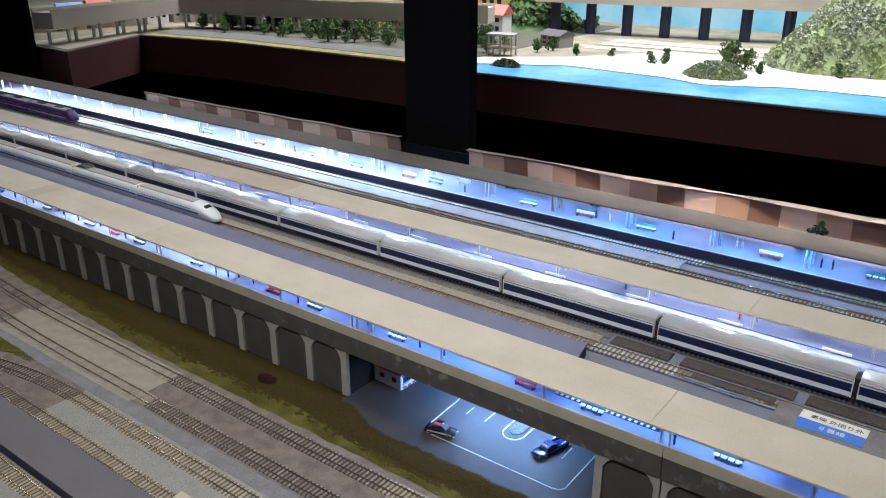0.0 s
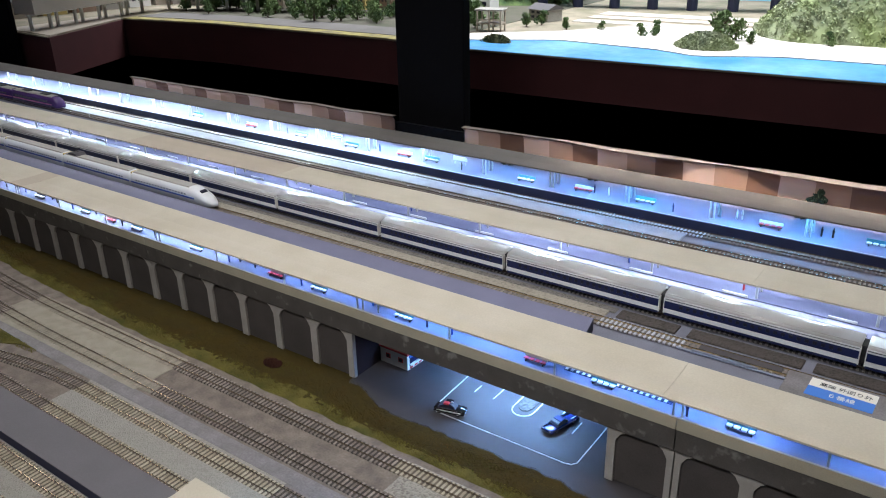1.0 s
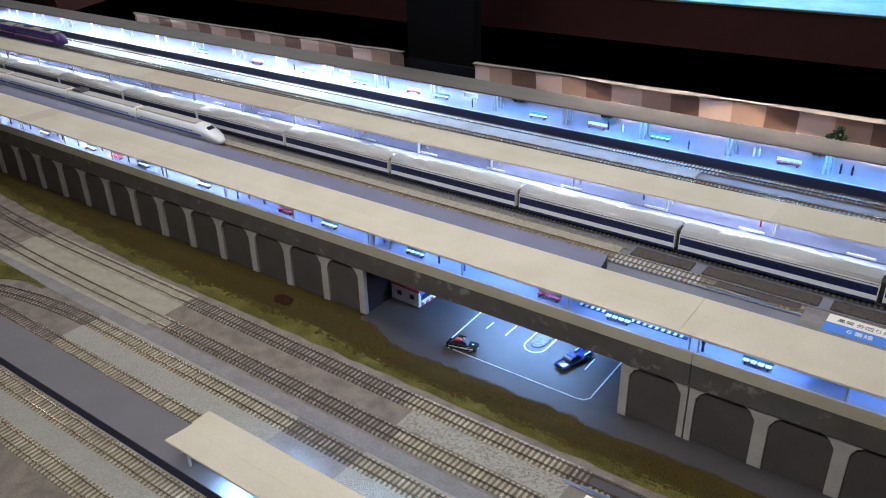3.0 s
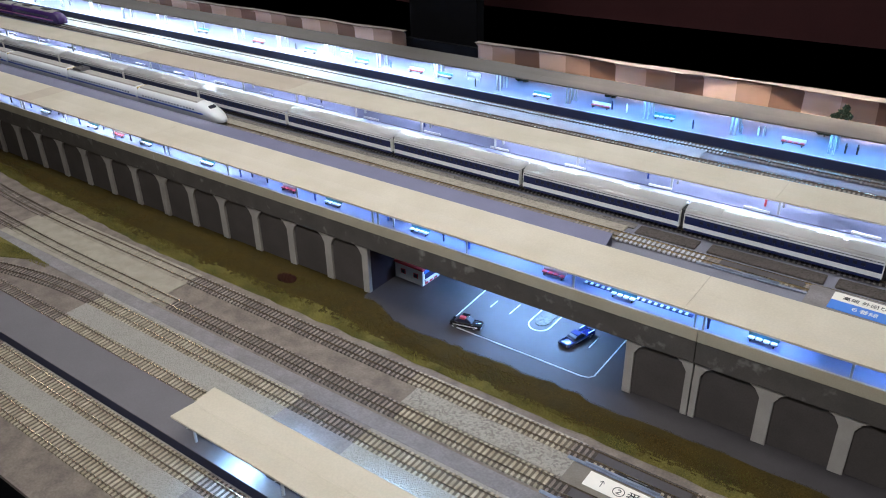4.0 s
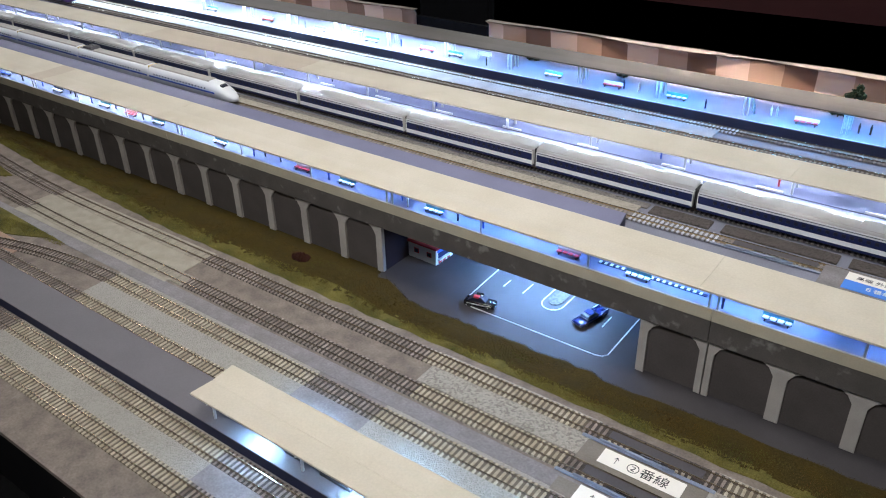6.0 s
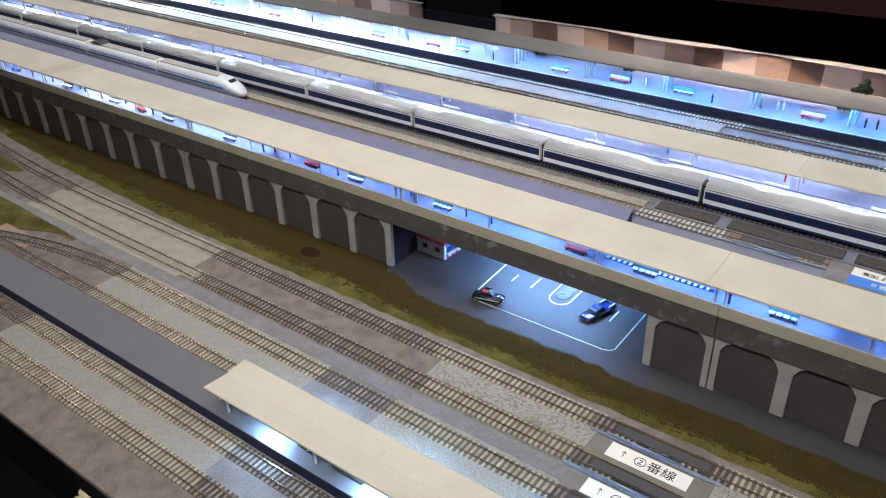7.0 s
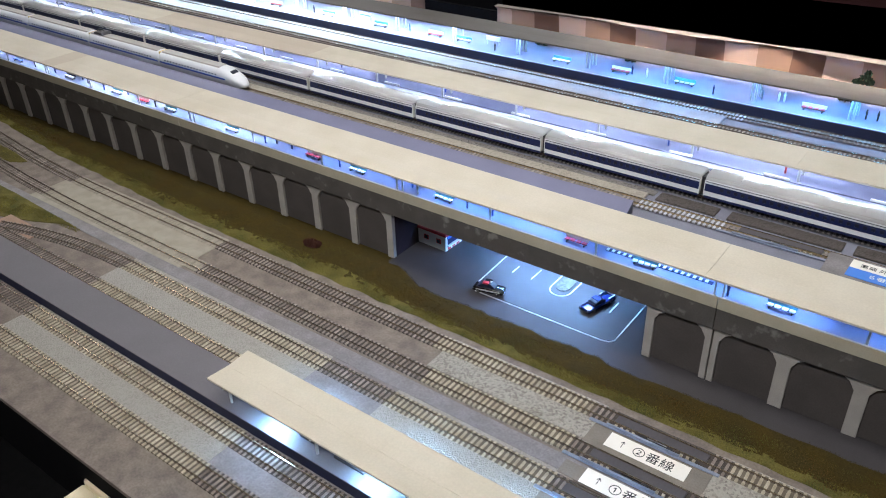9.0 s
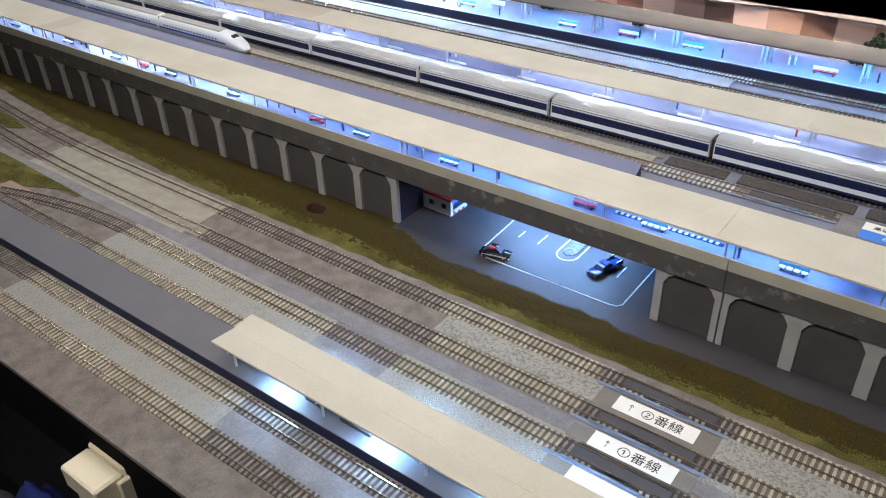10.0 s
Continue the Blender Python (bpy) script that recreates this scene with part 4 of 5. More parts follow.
def white_coach(at, nose=False):
    """A white high-speed coach with a thin blue stripe; nose: tapered driving end towards +x."""
    c = thing("train_car", "white high-speed model train car with a blue stripe" + (" and tapered nose" if nose else ""), "train car", at, "cars of the white train")
    a, b = -LEN / 2, LEN / 2
    w = HALF_W * 2
    b1 = b - 0.068 if nose else b
    rings = [body_ring(x, w, 0.006, 0.030, 0.0425) for x in (a, a + 0.001, b1)]
    if nose:
        for u, hgt, sh in ((0.25, 0.0405, 0.985), (0.45, 0.036, 0.95), (0.62, 0.0305, 0.88), (0.78, 0.0245, 0.77), (0.90, 0.0185, 0.6), (0.97, 0.014, 0.42), (1.0, 0.0115, 0.22)):
            x = b1 + 0.068 * u
            rings.append(body_ring(x, w, 0.006, min(0.030, 0.006 + (hgt - 0.006) * 0.62), hgt, sh))
    part("body", loft_bm(rings), M_TRAIN, c, "glossy white body", True)
    part("roof_panel", prism_bm([(-0.0125, 0.0405), (0.0125, 0.0405), (0.0105, 0.0432), (-0.0105, 0.0432)], "x", a + 0.004, b1 - 0.006), M_GREYROOF, c, "grey roof")
    for s in (-1, 1):
        part("stripe", box_bm(a + 0.001, b1 + (0.018 if nose else 0), s * (HALF_W + 0.0002) - 0.0003, s * (HALF_W + 0.0002) + 0.0003, 0.0182, 0.0218), M_BLUE, c, "blue stripe")
    win = None
    for k in range(18 if nose else 23):
        x = a + 0.022 + k * 0.0108
        if win is None:
            win = part("window", box_bm(x - 0.0024, x + 0.0024, -HALF_W - 0.0004, -HALF_W + 0.0008, 0.0246, 0.0280, 0.0003), M_PALEGLASS, c)
            first = x
        else:
            same_mesh("window", win.data, c, pose(x - first, 0, 0))
    if nose:
        part("windscreen", loft_bm([[(b1 + 0.068 * u, y, z) for y, z in ((-hw, zz), (hw, zz), (hw * 0.85, zz + 0.0022), (-hw * 0.85, zz + 0.0022))] for u, hw, zz in ((0.40, 0.0085, 0.0358), (0.47, 0.0092, 0.0340), (0.53, 0.0075, 0.0322))]), M_GLASS, c, "dark windscreen")
    else:
        part("gangway", box_bm(b, b + 0.0082, -0.012, 0.012, 0.008, 0.041, 0.0006), M_YELLOW, c, "yellowish gangway")
    bogie(c, a + 0.044)
    bogie(c, b1 - 0.03)
    return c


TAIL = -0.606
white_coach((TAIL - LEN / 2, 0.2245, DECK + 0.007), True)
plain = white_coach((TAIL - LEN / 2 - CAR_PITCH, 0.2245, DECK + 0.007))
for k in range(2, 9):
    copy_thing(plain, pose(TAIL - LEN / 2 - CAR_PITCH * k, 0.2245, DECK + 0.007))


def violet_coach(at, tail=False):
    """A dark violet coach with a magenta stripe and a grey roof; tail: sloped driving end towards +x."""
    c = thing("violet_train_car", "dark violet model train car with a magenta stripe" + (" and sloped end" if tail else ""), "train car", at, "cars of the violet train")
    a, b = -LEN / 2, LEN / 2
    b1 = b - 0.030 if tail else b
    rings = [body_ring(x, HALF_W * 2, 0.006, 0.031, 0.0420) for x in (a, a + 0.001, b1)]
    if tail:
        for u, hgt, sh in ((0.35, 0.040, 0.98), (0.65, 0.034, 0.93), (0.88, 0.025, 0.82), (1.0, 0.017, 0.66)):
            rings.append(body_ring(b1 + 0.030 * u, HALF_W * 2, 0.006, min(0.031, 0.006 + (hgt - 0.006) * 0.6), hgt, sh))
    part("body", loft_bm(rings), M_VIOLET, c, "glossy dark violet body", True)
    part("roof_panel", prism_bm([(-0.0135, 0.0395), (0.0135, 0.0395), (0.0110, 0.0428), (-0.0110, 0.0428)], "x", a + 0.004, b1 - 0.004), M_GREYROOF, c, "grey roof")
    for s in (-1, 1):
        part("stripe", box_bm(a + 0.001, b1, s * (HALF_W + 0.0002) - 0.0003, s * (HALF_W + 0.0002) + 0.0003, 0.0140, 0.0172), M_MAGENTA, c, "magenta stripe")
    win = None
    for k in range(20 if tail else 22):
        x = a + 0.022 + k * 0.0108
        if win is None:
            win, first = part("window", box_bm(x - 0.0036, x + 0.0036, -HALF_W - 0.0004, -HALF_W + 0.0008, 0.0210, 0.0275, 0.0003), M_GLASS, c), x
        else:
            same_mesh("window", win.data, c, pose(x - first, 0, 0))
    for x in (-0.07, 0.05):
        part("cooler", box_bm(x - 0.022, x + 0.022, -0.008, 0.008, 0.0428, 0.0458, 0.0008), M_BLACK, c, "dark roof cooler")
    if not tail:
        part("gangway", box_bm(b, b + 0.0082, -0.012, 0.012, 0.008, 0.037, 0.0005), M_BLACK, c, "black gangway bellows")
    bogie(c, a + 0.044)
    bogie(c, b1 - 0.036)
    return c


violet_coach((-1.852 - LEN / 2, 0.5920, DECK + 0.007), True)
violet = violet_coach((-1.852 - LEN / 2 - CAR_PITCH, 0.5920, DECK + 0.007))
for k in range(2, 4):
    copy_thing(violet, pose(-1.86 - LEN / 2 - CAR_PITCH * k, 0.6085, DECK + 0.007))


def pantograph(x):
    t = thing("pantograph_cover", "dark weathered current collector on the train roof", "current collector", (x, 0.2245, DECK + 0.007 + 0.0432))
    part("cover", prism_bm([(-0.022, 0.0), (0.022, 0.0), (0.015, 0.0065), (-0.013, 0.006)], "y", -0.014, 0.014, 0.0012), M_PLATE, t)
    for s in (-1, 1):
        part("arm", rod_bm((s * 0.012, 0, 0.005), (0, 0, 0.013), 0.0008), M_BLACK, t)
    part("collector", rod_bm((0, -0.012, 0.013), (0, 0.012, 0.013), 0.0009), M_BLACK, t)


pantograph(-1.15)
pantograph(-1.75)
pantograph(-2.3)


# ---- things on the platforms ----
def bench(at, seat, turn=0.0, back=None, high=0.0150):
    t = thing("platform_bench", "small platform bench with four coloured seats and a back board", "bench", at, "platform benches")
    t.rotation_euler = (0, 0, turn)
    one = box_part("seat", (-0.0172, -0.0100, -0.004, 0.003, 0.0042, 0.0062), seat, t, "coloured seat", 0.0008)
    for k in range(1, 4):
        same_mesh("seat", one.data, t, pose(0.0091 * k, 0, 0))
    box_part("beam", (-0.018, 0.018, -0.0012, 0.0006, 0.0030, 0.0042), M_PLATE, t)
    box_part("backrest", (-0.0185, 0.0185, 0.0036, 0.0046, 0.0050, high), back or M_WHITE, t, "back board", 0.0003)
    for x in (-0.014, 0.014):
        box_part("leg", (x - 0.0008, x + 0.0008, -0.0032, 0.0036, 0.0, 0.0031), M_PLATE, t)
    return t


def name_board(at, tone, turn=0.0):
    t = thing("name_board", "white station name board on two legs", "sign", at, "platform name boards")
    t.rotation_euler = (0, 0, turn)
    box_part("panel", (-0.021, 0.021, -0.0008, 0.0008, 0.010, 0.0205), M_WHITE, t, "", 0.0003)
    box_part("stripe", (-0.0205, 0.0205, -0.0012, -0.0008, 0.0125, 0.0150), tone, t, "coloured stripe")
    for x in (-0.017, 0.017):
        box_part("leg", (x - 0.0008, x + 0.0008, -0.0007, 0.0007, 0.0, 0.010), M_POST, t)
    return t


def figurine(at, coat):
    """A plain peg-like standing model figure, one mesh."""
    bm = loft_bm([[(r * math.cos(math.tau * i / 8), 0.7 * r * math.sin(math.tau * i / 8), z) for i in range(8)]
                  for r, z in ((0.0016, 0), (0.0019, 0.004), (0.0017, 0.0085), (0.0024, 0.0130), (0.0020, 0.0158), (0.0008, 0.0166), (0.0013, 0.0176), (0.0014, 0.0190), (0.0008, 0.0202))])
    o = tagged(part("figurine", bm, coat, None, "", True), "tiny plain peg figurine standing on the platform", "figurine", "platform figurines")
    o.location = at
    return o


for x, tone in ((-0.200, M_RED), (0.329, M_RED), (-0.705, M_RED), (0.86, M_WHITE), (-1.21, M_BLUE), (-1.55, M_RED)):
    bench((x, 0.024, PLAT), tone, high=0.0100)
for x, tone in ((-0.095, M_SIGNBLUE), (0.090, M_SIGNBLUE), (0.435, M_SIGNBLUE), (0.619, M_YELLOW), (-0.421, M_SIGNBLUE), (-0.612, M_SIGNBLUE), (-0.983, M_BLUE), (-0.80, M_SIGNBLUE), (-1.4, M_SIGNBLUE)):
    bench((x, 0.024, PLAT), M_WHITE, 0.0, M_NAVY if tone is M_BLUE else M_TEAL, 0.0105)
for x, y, tone in ((0.137, 0.037, M_NAVY), (-0.304, 0.045, M_NAVY), (-0.261, 0.043, M_NAVY), (-0.322, 0.034, M_BLUE), (0.043, 0.031, M_WHITE), (0.183, 0.039, M_BLUE), (0.553, 0.032, M_NAVY), (0.02, 0.045, M_SIGNBLUE), (-0.135, 0.036, M_BLUE), (-0.541, 0.031, M_NAVY), (-0.66, 0.036, M_BLACK), (-0.77, 0.045, M_NAVY), (-0.845, 0.036, M_BLUE), (-0.915, 0.04, M_BLACK), (-0.945, 0.046, M_NAVY), (-1.05, 0.04, M_BLUE), (-1.13, 0.036, M_BLACK), (-1.31, 0.04, M_NAVY), (0.785, 0.04, M_BLUE)):
    figurine((x, y - 0.013, PLAT), tone)

for x, y, tone in ((0.055, 0.734, M_RED), (0.202, 0.736, M_WHITE), (0.466, 0.732, M_RED), (-0.091, 0.728, M_WHITE), (-0.376, 0.738, M_WHITE), (-0.465, 0.738, M_RED), (-0.643, 0.73, M_WHITE), (-0.84, 0.735, M_WHITE), (-1.05, 0.735, M_RED), (-1.3, 0.735, M_WHITE), (0.66, 0.74, M_WHITE)):
    bench((x, y - 0.006, PLAT), tone, back=M_TEAL if tone is M_WHITE else None, high=0.0105).scale = (1.25, 1.25, 1.25)
for x, tone in ((-0.30, M_WHITE), (-0.72, M_SIGNBLUE)):
    name_board((x, 0.752, PLAT), tone)
for x, y, tone in ((0.272, 0.711, M_NAVY), (0.364, 0.735, M_STEELBLUE), (0.115, 0.734, M_WHITE), (-0.27, 0.715, M_BLACK), (0.559, 0.736, M_BLACK), (0.579, 0.739, M_BLACK), (0.395, 0.742, M_WHITE), (0.405, 0.746, M_WHITE), (-0.55, 0.735, M_BLUE), (-0.9, 0.735, M_BLACK), (0.08, 0.735, M_NAVY)):
    figurine((x, y, PLAT), tone)
for k in range(-16, 5):
    o = tagged(box_part("low_barrier", (-0.021, 0.021, -0.0014, 0.0014, 0.0, 0.0042), M_WHITE, None, "", 0.0005), "low white barrier board on the platform floor", "barrier", "platform barriers")
    o.location = (0.168 + 0.165 * k, 0.3950, PLAT)
for x, tone in ((0.505, M_RED), (-0.5, M_NAVY), (0.30, M_BLUE), (-0.2, M_BLUE)):
    figurine((x, 0.42, PLAT), tone)
tagged(box_part("floor_strip", (LEFT, 0.99, 0.3905, 0.3928, PLAT + 0.0002, PLAT + 0.0008), M_EDGE), "thin dark strip along the middle platform floor", "platform marking")
edge_strip = thing("striped_edge", "dark strip with white blocks along the platform", "platform marking", (0.372, 0.035, PLAT))
box_part("strip", (0.0, 0.156, -0.0032, 0.0032, 0.0003, 0.001), M_EDGE, edge_strip)
block = None
for k in range(18):
    if block is None:
        block = box_part("block", (0.001, 0.0048, -0.0030, 0.0030, 0.001, 0.0020), M_WHITE, edge_strip)
    else:
        same_mesh("block", block.data, edge_strip, pose(0.0085 * k, 0, 0))


# light fittings below the roofs
def led_dot(x, y, z, lens=M_LED_DOT):
    t = thing("led_spot", "tiny white LED spot below the roof edge", "light fitting", (x, y, z), "platform lights")
    box_part("housing", (-0.0030, 0.0030, 0.0, 0.0040, -0.0036, 0.0), M_WHITE, t, "", 0.0003)
    part("lens", rod_bm((0, -0.0006, -0.0018), (0, 0.0002, -0.0018), 0.0017, 0.0017, 10), lens, t, "glowing lens")
    return t


def led_fitting(x, y, z):
    t = thing("led_fitting", "small white LED light fitting below the roof", "light fitting", (x, y, z), "platform lights")
    box_part("housing", (-0.018, 0.018, -0.0022, 0.0022, 0.0, 0.0016), M_WHITE, t)
    box_part("diffuser", (-0.017, 0.017, -0.0018, 0.0018, -0.0008, 0.0), M_LED, t, "glowing diffuser")
    return t


for k in range(-20, 5):
    x = 0.143 + 0.165 * k
    for d in (-0.024, 0.0, 0.024):
        led_dot(x + d, 0.3765 + 0.012 * (x + d), 0.1630)
        led_dot(x + d, 0.7120, 0.1747, M_LED)
for k in range(-16, 5):
    x = 0.26 + 0.18 * k
    led_fitting(x, 0.045, 0.1612)
    led_fitting(x, 0.735, 0.1735)
for k in range(0, 6):
    led_fitting(0.155 + 0.16 * k, -0.410, 0.0437)
# low platform
tagged(box_part("waiting_bench", (0.188, 0.222, -0.411, -0.401, 0.0191, 0.0245), M_PLATE, None, "", 0.0008), "dark grey bench under the low roof", "bench")
tagged(box_part("waiting_bench", (0.248, 0.296, -0.413, -0.402, 0.0191, 0.0245), M_PLATE, None, "", 0.0008), "dark grey bench under the low roof", "bench")


# ---- parked cars and kiosk below ----
def model_car(at, turn, paint, length, wide, tall, round_back, label):
    c = thing("model_car", label, "car", at, "parked model cars")
    c.rotation_euler = (0, 0, turn)
    h = length / 2
    belt = tall * 0.55
    if round_back:
        low = ((-1.0, 0.42), (-0.92, 0.62), (-0.7, 0.86), (-0.4, 0.98), (0.1, 1.0), (0.5, 0.96), (0.8, 0.84), (0.97, 0.6), (1.0, 0.42))
        cab = ((-0.78, 0.0, 0.7), (-0.5, 0.62, 0.78), (-0.15, 1.0, 0.76), (0.12, 0.98, 0.76), (0.32, 0.55, 0.76), (0.44, 0.0, 0.7))
    else:
        low = ((-1.0, 0.80), (-0.9, 0.92), (-0.5, 0.95), (0.0, 0.98), (0.5, 0.96), (0.9, 0.92), (1.0, 0.78))
        cab = ((-0.56, 0.0, 0.84), (-0.40, 0.85, 0.78), (-0.22, 1.0, 0.76), (0.08, 1.0, 0.76), (0.22, 0.8, 0.78), (0.34, 0.0, 0.84))
    rings = []
    for u, k in low:
        zt = 0.0022 + (belt - 0.0022) * (0.75 + 0.25 * k)
        hw = wide / 2 * (0.8 + 0.2 * k)
        rings.append([(u * h, y * hw, z) for y, z in ((-0.92, 0.0022), (-1.0, 0.0045), (-0.97, zt * 0.85), (-0.8, zt), (0.8, zt), (0.97, zt * 0.85), (1.0, 0.0045), (0.92, 0.0022))])
    part("body", loft_bm(rings), paint, c, "", True)
    rings = [[(u * h, y, belt - 0.0008 + (tall - belt) * k * z) for y, z in ((-wide / 2 * s, 0), (-wide / 2 * s * 0.86, 1), (wide / 2 * s * 0.86, 1), (wide / 2 * s, 0))] for u, k, s in cab if k >= 0]
    for r, (u, k, s) in zip(rings, cab):
        for i, q in enumerate(r):
            r[i] = (q[0], q[1], q[2] + (0.0004 if k == 0 and i in (1, 2) else 0))
    part("cabin_glass", loft_bm(rings), M_CARGLASS, c, "dark windows")
    r0, r1 = cab[2][0] * h, cab[3][0] * h
    if round_back:
        part("interior", box_bm(r0 - 0.006, r1 - 0.003, -wide * 0.34, wide * 0.02, tall - 0.0030, tall + 0.0005, 0.0006), M_RED, c, "red open interior")
        part("roof", box_bm(r0 - 0.004, r1 + 0.001, -wide * 0.04, wide * 0.33, tall - 0.0012, tall + 0.0008, 0.0006), paint, c)
        # white block in place of the light glint on the windscreen
        part("windscreen_glint", box_bm(r1 - 0.0015, r1 + 0.0015, -wide * 0.06, wide * 0.04, tall - 0.0006, tall + 0.0012, 0.0004), M_WHITE, c, "painted white windscreen glint")
    else:
        part("roof", box_bm(r0 - 0.001, r1 + 0.001, -wide * 0.33, wide * 0.33, tall - 0.0006, tall + 0.0008, 0.0006), paint, c)
        for u in (-0.50, 0.30):
            part("screen_frame", box_bm(h * u - 0.0008, h * u + 0.0008, -wide * 0.38, wide * 0.38, belt - 0.0004, belt + 0.0026, 0.0003), M_CHROME, c, "chrome screen frame")
        for s in (-1, 1):
            part("tail_fin", prism_bm([(h * 0.42, belt - 0.001), (h * 1.0, belt - 0.001), (h * 1.02, belt + 0.0030), (h * 0.86, belt + 0.0024)], "y", s * wide * 0.40 - 0.0008, s * wide * 0.40 + 0.0008), paint, c)
            part("fin_trim", box_bm(h * 0.50, h * 0.98, s * wide * 0.40 - 0.0006, s * wide * 0.40 + 0.0006, belt + 0.0024, belt + 0.0032, 0.0002), M_WHITE, c, "white fin trim")
    for s in (-1, 1):
        for u in (-0.62, 0.62):
            w = part("wheel", rod_bm((u * h, s * (wide / 2 - 0.0028), 0.0034), (u * h, s * (wide / 2 + 0.0003), 0.0034), 0.0034, 0.0034, 14), M_RUBBER, c)
            part("hubcap", rod_bm((u * h, s * (wide / 2 + 0.0002), 0.0034), (u * h, s * (wide / 2 + 0.0007), 0.0034), 0.0017, 0.0014, 10), M_CHROME, w)
        part("trim", box_bm(-h * 0.8, h * 0.8, s * wide * 0.495 - 0.0003, s * wide * 0.495 + 0.0003, 0.0058, 0.0069), M_WHITE if round_back else M_CHROME, c, "bright side trim")
        part("headlight", rod_bm((-h * 0.93, s * wide * 0.33, 0.0066), (-h * 1.0, s * wide * 0.33, 0.0066), 0.0012, 0.0011, 8), M_WHITE, c, "pale headlight")
        part("tail_light", box_bm(h * 0.95, h * 0.99, s * wide * 0.33 - 0.0010, s * wide * 0.33 + 0.0010, 0.0060, 0.0075), M_RED, c, "red tail light")
    for u in (-1, 1):
        part("bumper", box_bm(u * h * 1.01 - 0.0009, u * h * 1.01 + 0.0009, -wide * 0.46, wide * 0.46, 0.0032, 0.0048, 0.0004), M_CHROME, c, "chrome bumper")
    return c


model_car((0.190, 0.0085, 0.0017), radians(14), M_CARBLACK, 0.050, 0.0195, 0.0185, True, "rounded black vintage model car on the parking lot")
model_car((0.3495, 0.0715, 0.0017), radians(75), M_CARBLUE, 0.060, 0.022, 0.0145, False, "glossy dark blue model sedan with chrome trim")

shop = thing("snack_shop", "white snack shop with a red roof under the viaduct", "shop", (0.030, 0.0885, 0.0016))
shop.rotation_euler = (0, 0, radians(-2))
box_part("wall_block", (-0.031, 0.031, -0.022, 0.024, 0.0, 0.030), M_WHITE, shop, "white walls", 0.0006)
box_part("roof", (-0.034, 0.034, -0.025, 0.027, 0.030, 0.0335), M_RED, shop, "red flat roof", 0.0008)
for x in (-0.012, 0.016):
    w = box_part("window", (x - 0.005, x + 0.005, -0.0228, -0.0218, 0.012, 0.021), M_RED, shop, "red framed window")
    box_part("pane", (x - 0.0036, x + 0.0036, -0.0232, -0.0227, 0.0134, 0.0196), M_GLASS, w)
box_part("counter_opening", (0.0312, 0.0318, -0.016, 0.018, 0.012, 0.022), M_NAVY, shop, "blue serving opening")
box_part("counter_board", (0.031, 0.036, -0.018, 0.020, 0.0095, 0.0115), M_WHITE, shop)
for y in (-0.012, 0.0, 0.012):
    box_part("poster", (0.0313, 0.0317, y - 0.004, y + 0.004, 0.0015, 0.0085), M_RED, shop, "red poster")
box_part("sign", (0.0312, 0.0330, -0.018, 0.020, 0.0235, 0.0295), M_SIGNBLUE, shop, "blue sign board")


# ---- cloth barrier behind the station ----
def overhang(x):
    """How far the folded top of the cloth juts out: it touches the cloth at two places."""
    pts = ((-2.0, 0.007), (-0.60, 0.009), (-0.34, 0.014), (-0.092, 0.001), (0.02, 0.015), (0.19, 0.023), (0.334, 0.0005), (0.45, 0.020), (0.7, 0.024), (1.3, 0.024))
    for (xa, a), (xb, b) in zip(pts, pts[1:]):
        if x <= xb:
            return a + (b - a) * max(0.0, (x - xa) / (xb - xa))
    return 0.016


def curtain(x0, x1, label):
    t = thing("check_curtain", label, "curtain", ((x0 + x1) / 2, 0.842, 0.094 + 0.0095 * (x0 + x1) / 2))
    t.rotation_euler = (0, -0.0095, 0)
    wide = x1 - x0
    nx, nz, top = int(wide / 0.012), 10, 0.112
    bm = bmesh.new()
    uv = bm.loops.layers.uv.new("UVMap")
    grid, place = [], {}
    for i in range(nx + 1):
        col = []
        x = -wide / 2 + wide * i / nx
        for j in range(nz + 1):
            v = j / nz
            y = 0.004 * math.sin(x * 21 + 1.3) * (1 - 0.6 * v) + 0.003 * noise.noise((x * 6, v * 2, x0))
            sag = 0.0035 * noise.noise((x * 5, 9, x0))
            vert = bm.verts.new((x, y - (overhang(x + (x0 + x1) / 2) if j == nz else 0.0), top * v + sag * v))
            place[vert] = (x + x0 + 1.9915 + 0.004 * noise.noise((x * 8, v, 3)), top * v + 0.03)
            col.append(vert)
        grid.append(col)
    for a, b in zip(grid, grid[1:]):
        for j in range(nz):
            f = bm.faces.new((a[j], b[j], b[j + 1], a[j + 1]))
            f.smooth = True
            for loop in f.loops:
                loop[uv].uv = place[loop.vert]
    bmesh.ops.solidify(bm, geom=bm.faces[:], thickness=0.0012)
    part("cloth", bm, M_CURTAIN, t)
    rings = []
    for i in range(nx + 1):
        x = -wide / 2 + wide * i / nx
        sag = 0.0035 * noise.noise((x * 5, 9, x0))
        y = 0.004 * math.sin(x * 21 + 1.3) * 0.4 + 0.003 * noise.noise((x * 6, 2, x0))
        o = overhang(x + (x0 + x1) / 2)
        rings.append([(x, y + dy, top + sag + dz) for dy, dz in ((-0.0015 - o, -0.0006), (-0.0005 - o, 0.0004), (0.004, 0.0006), (0.005, -0.0006))])
    part("hem", loft_bm(rings), M_HEM, t, "pale folded top hem")
    return t


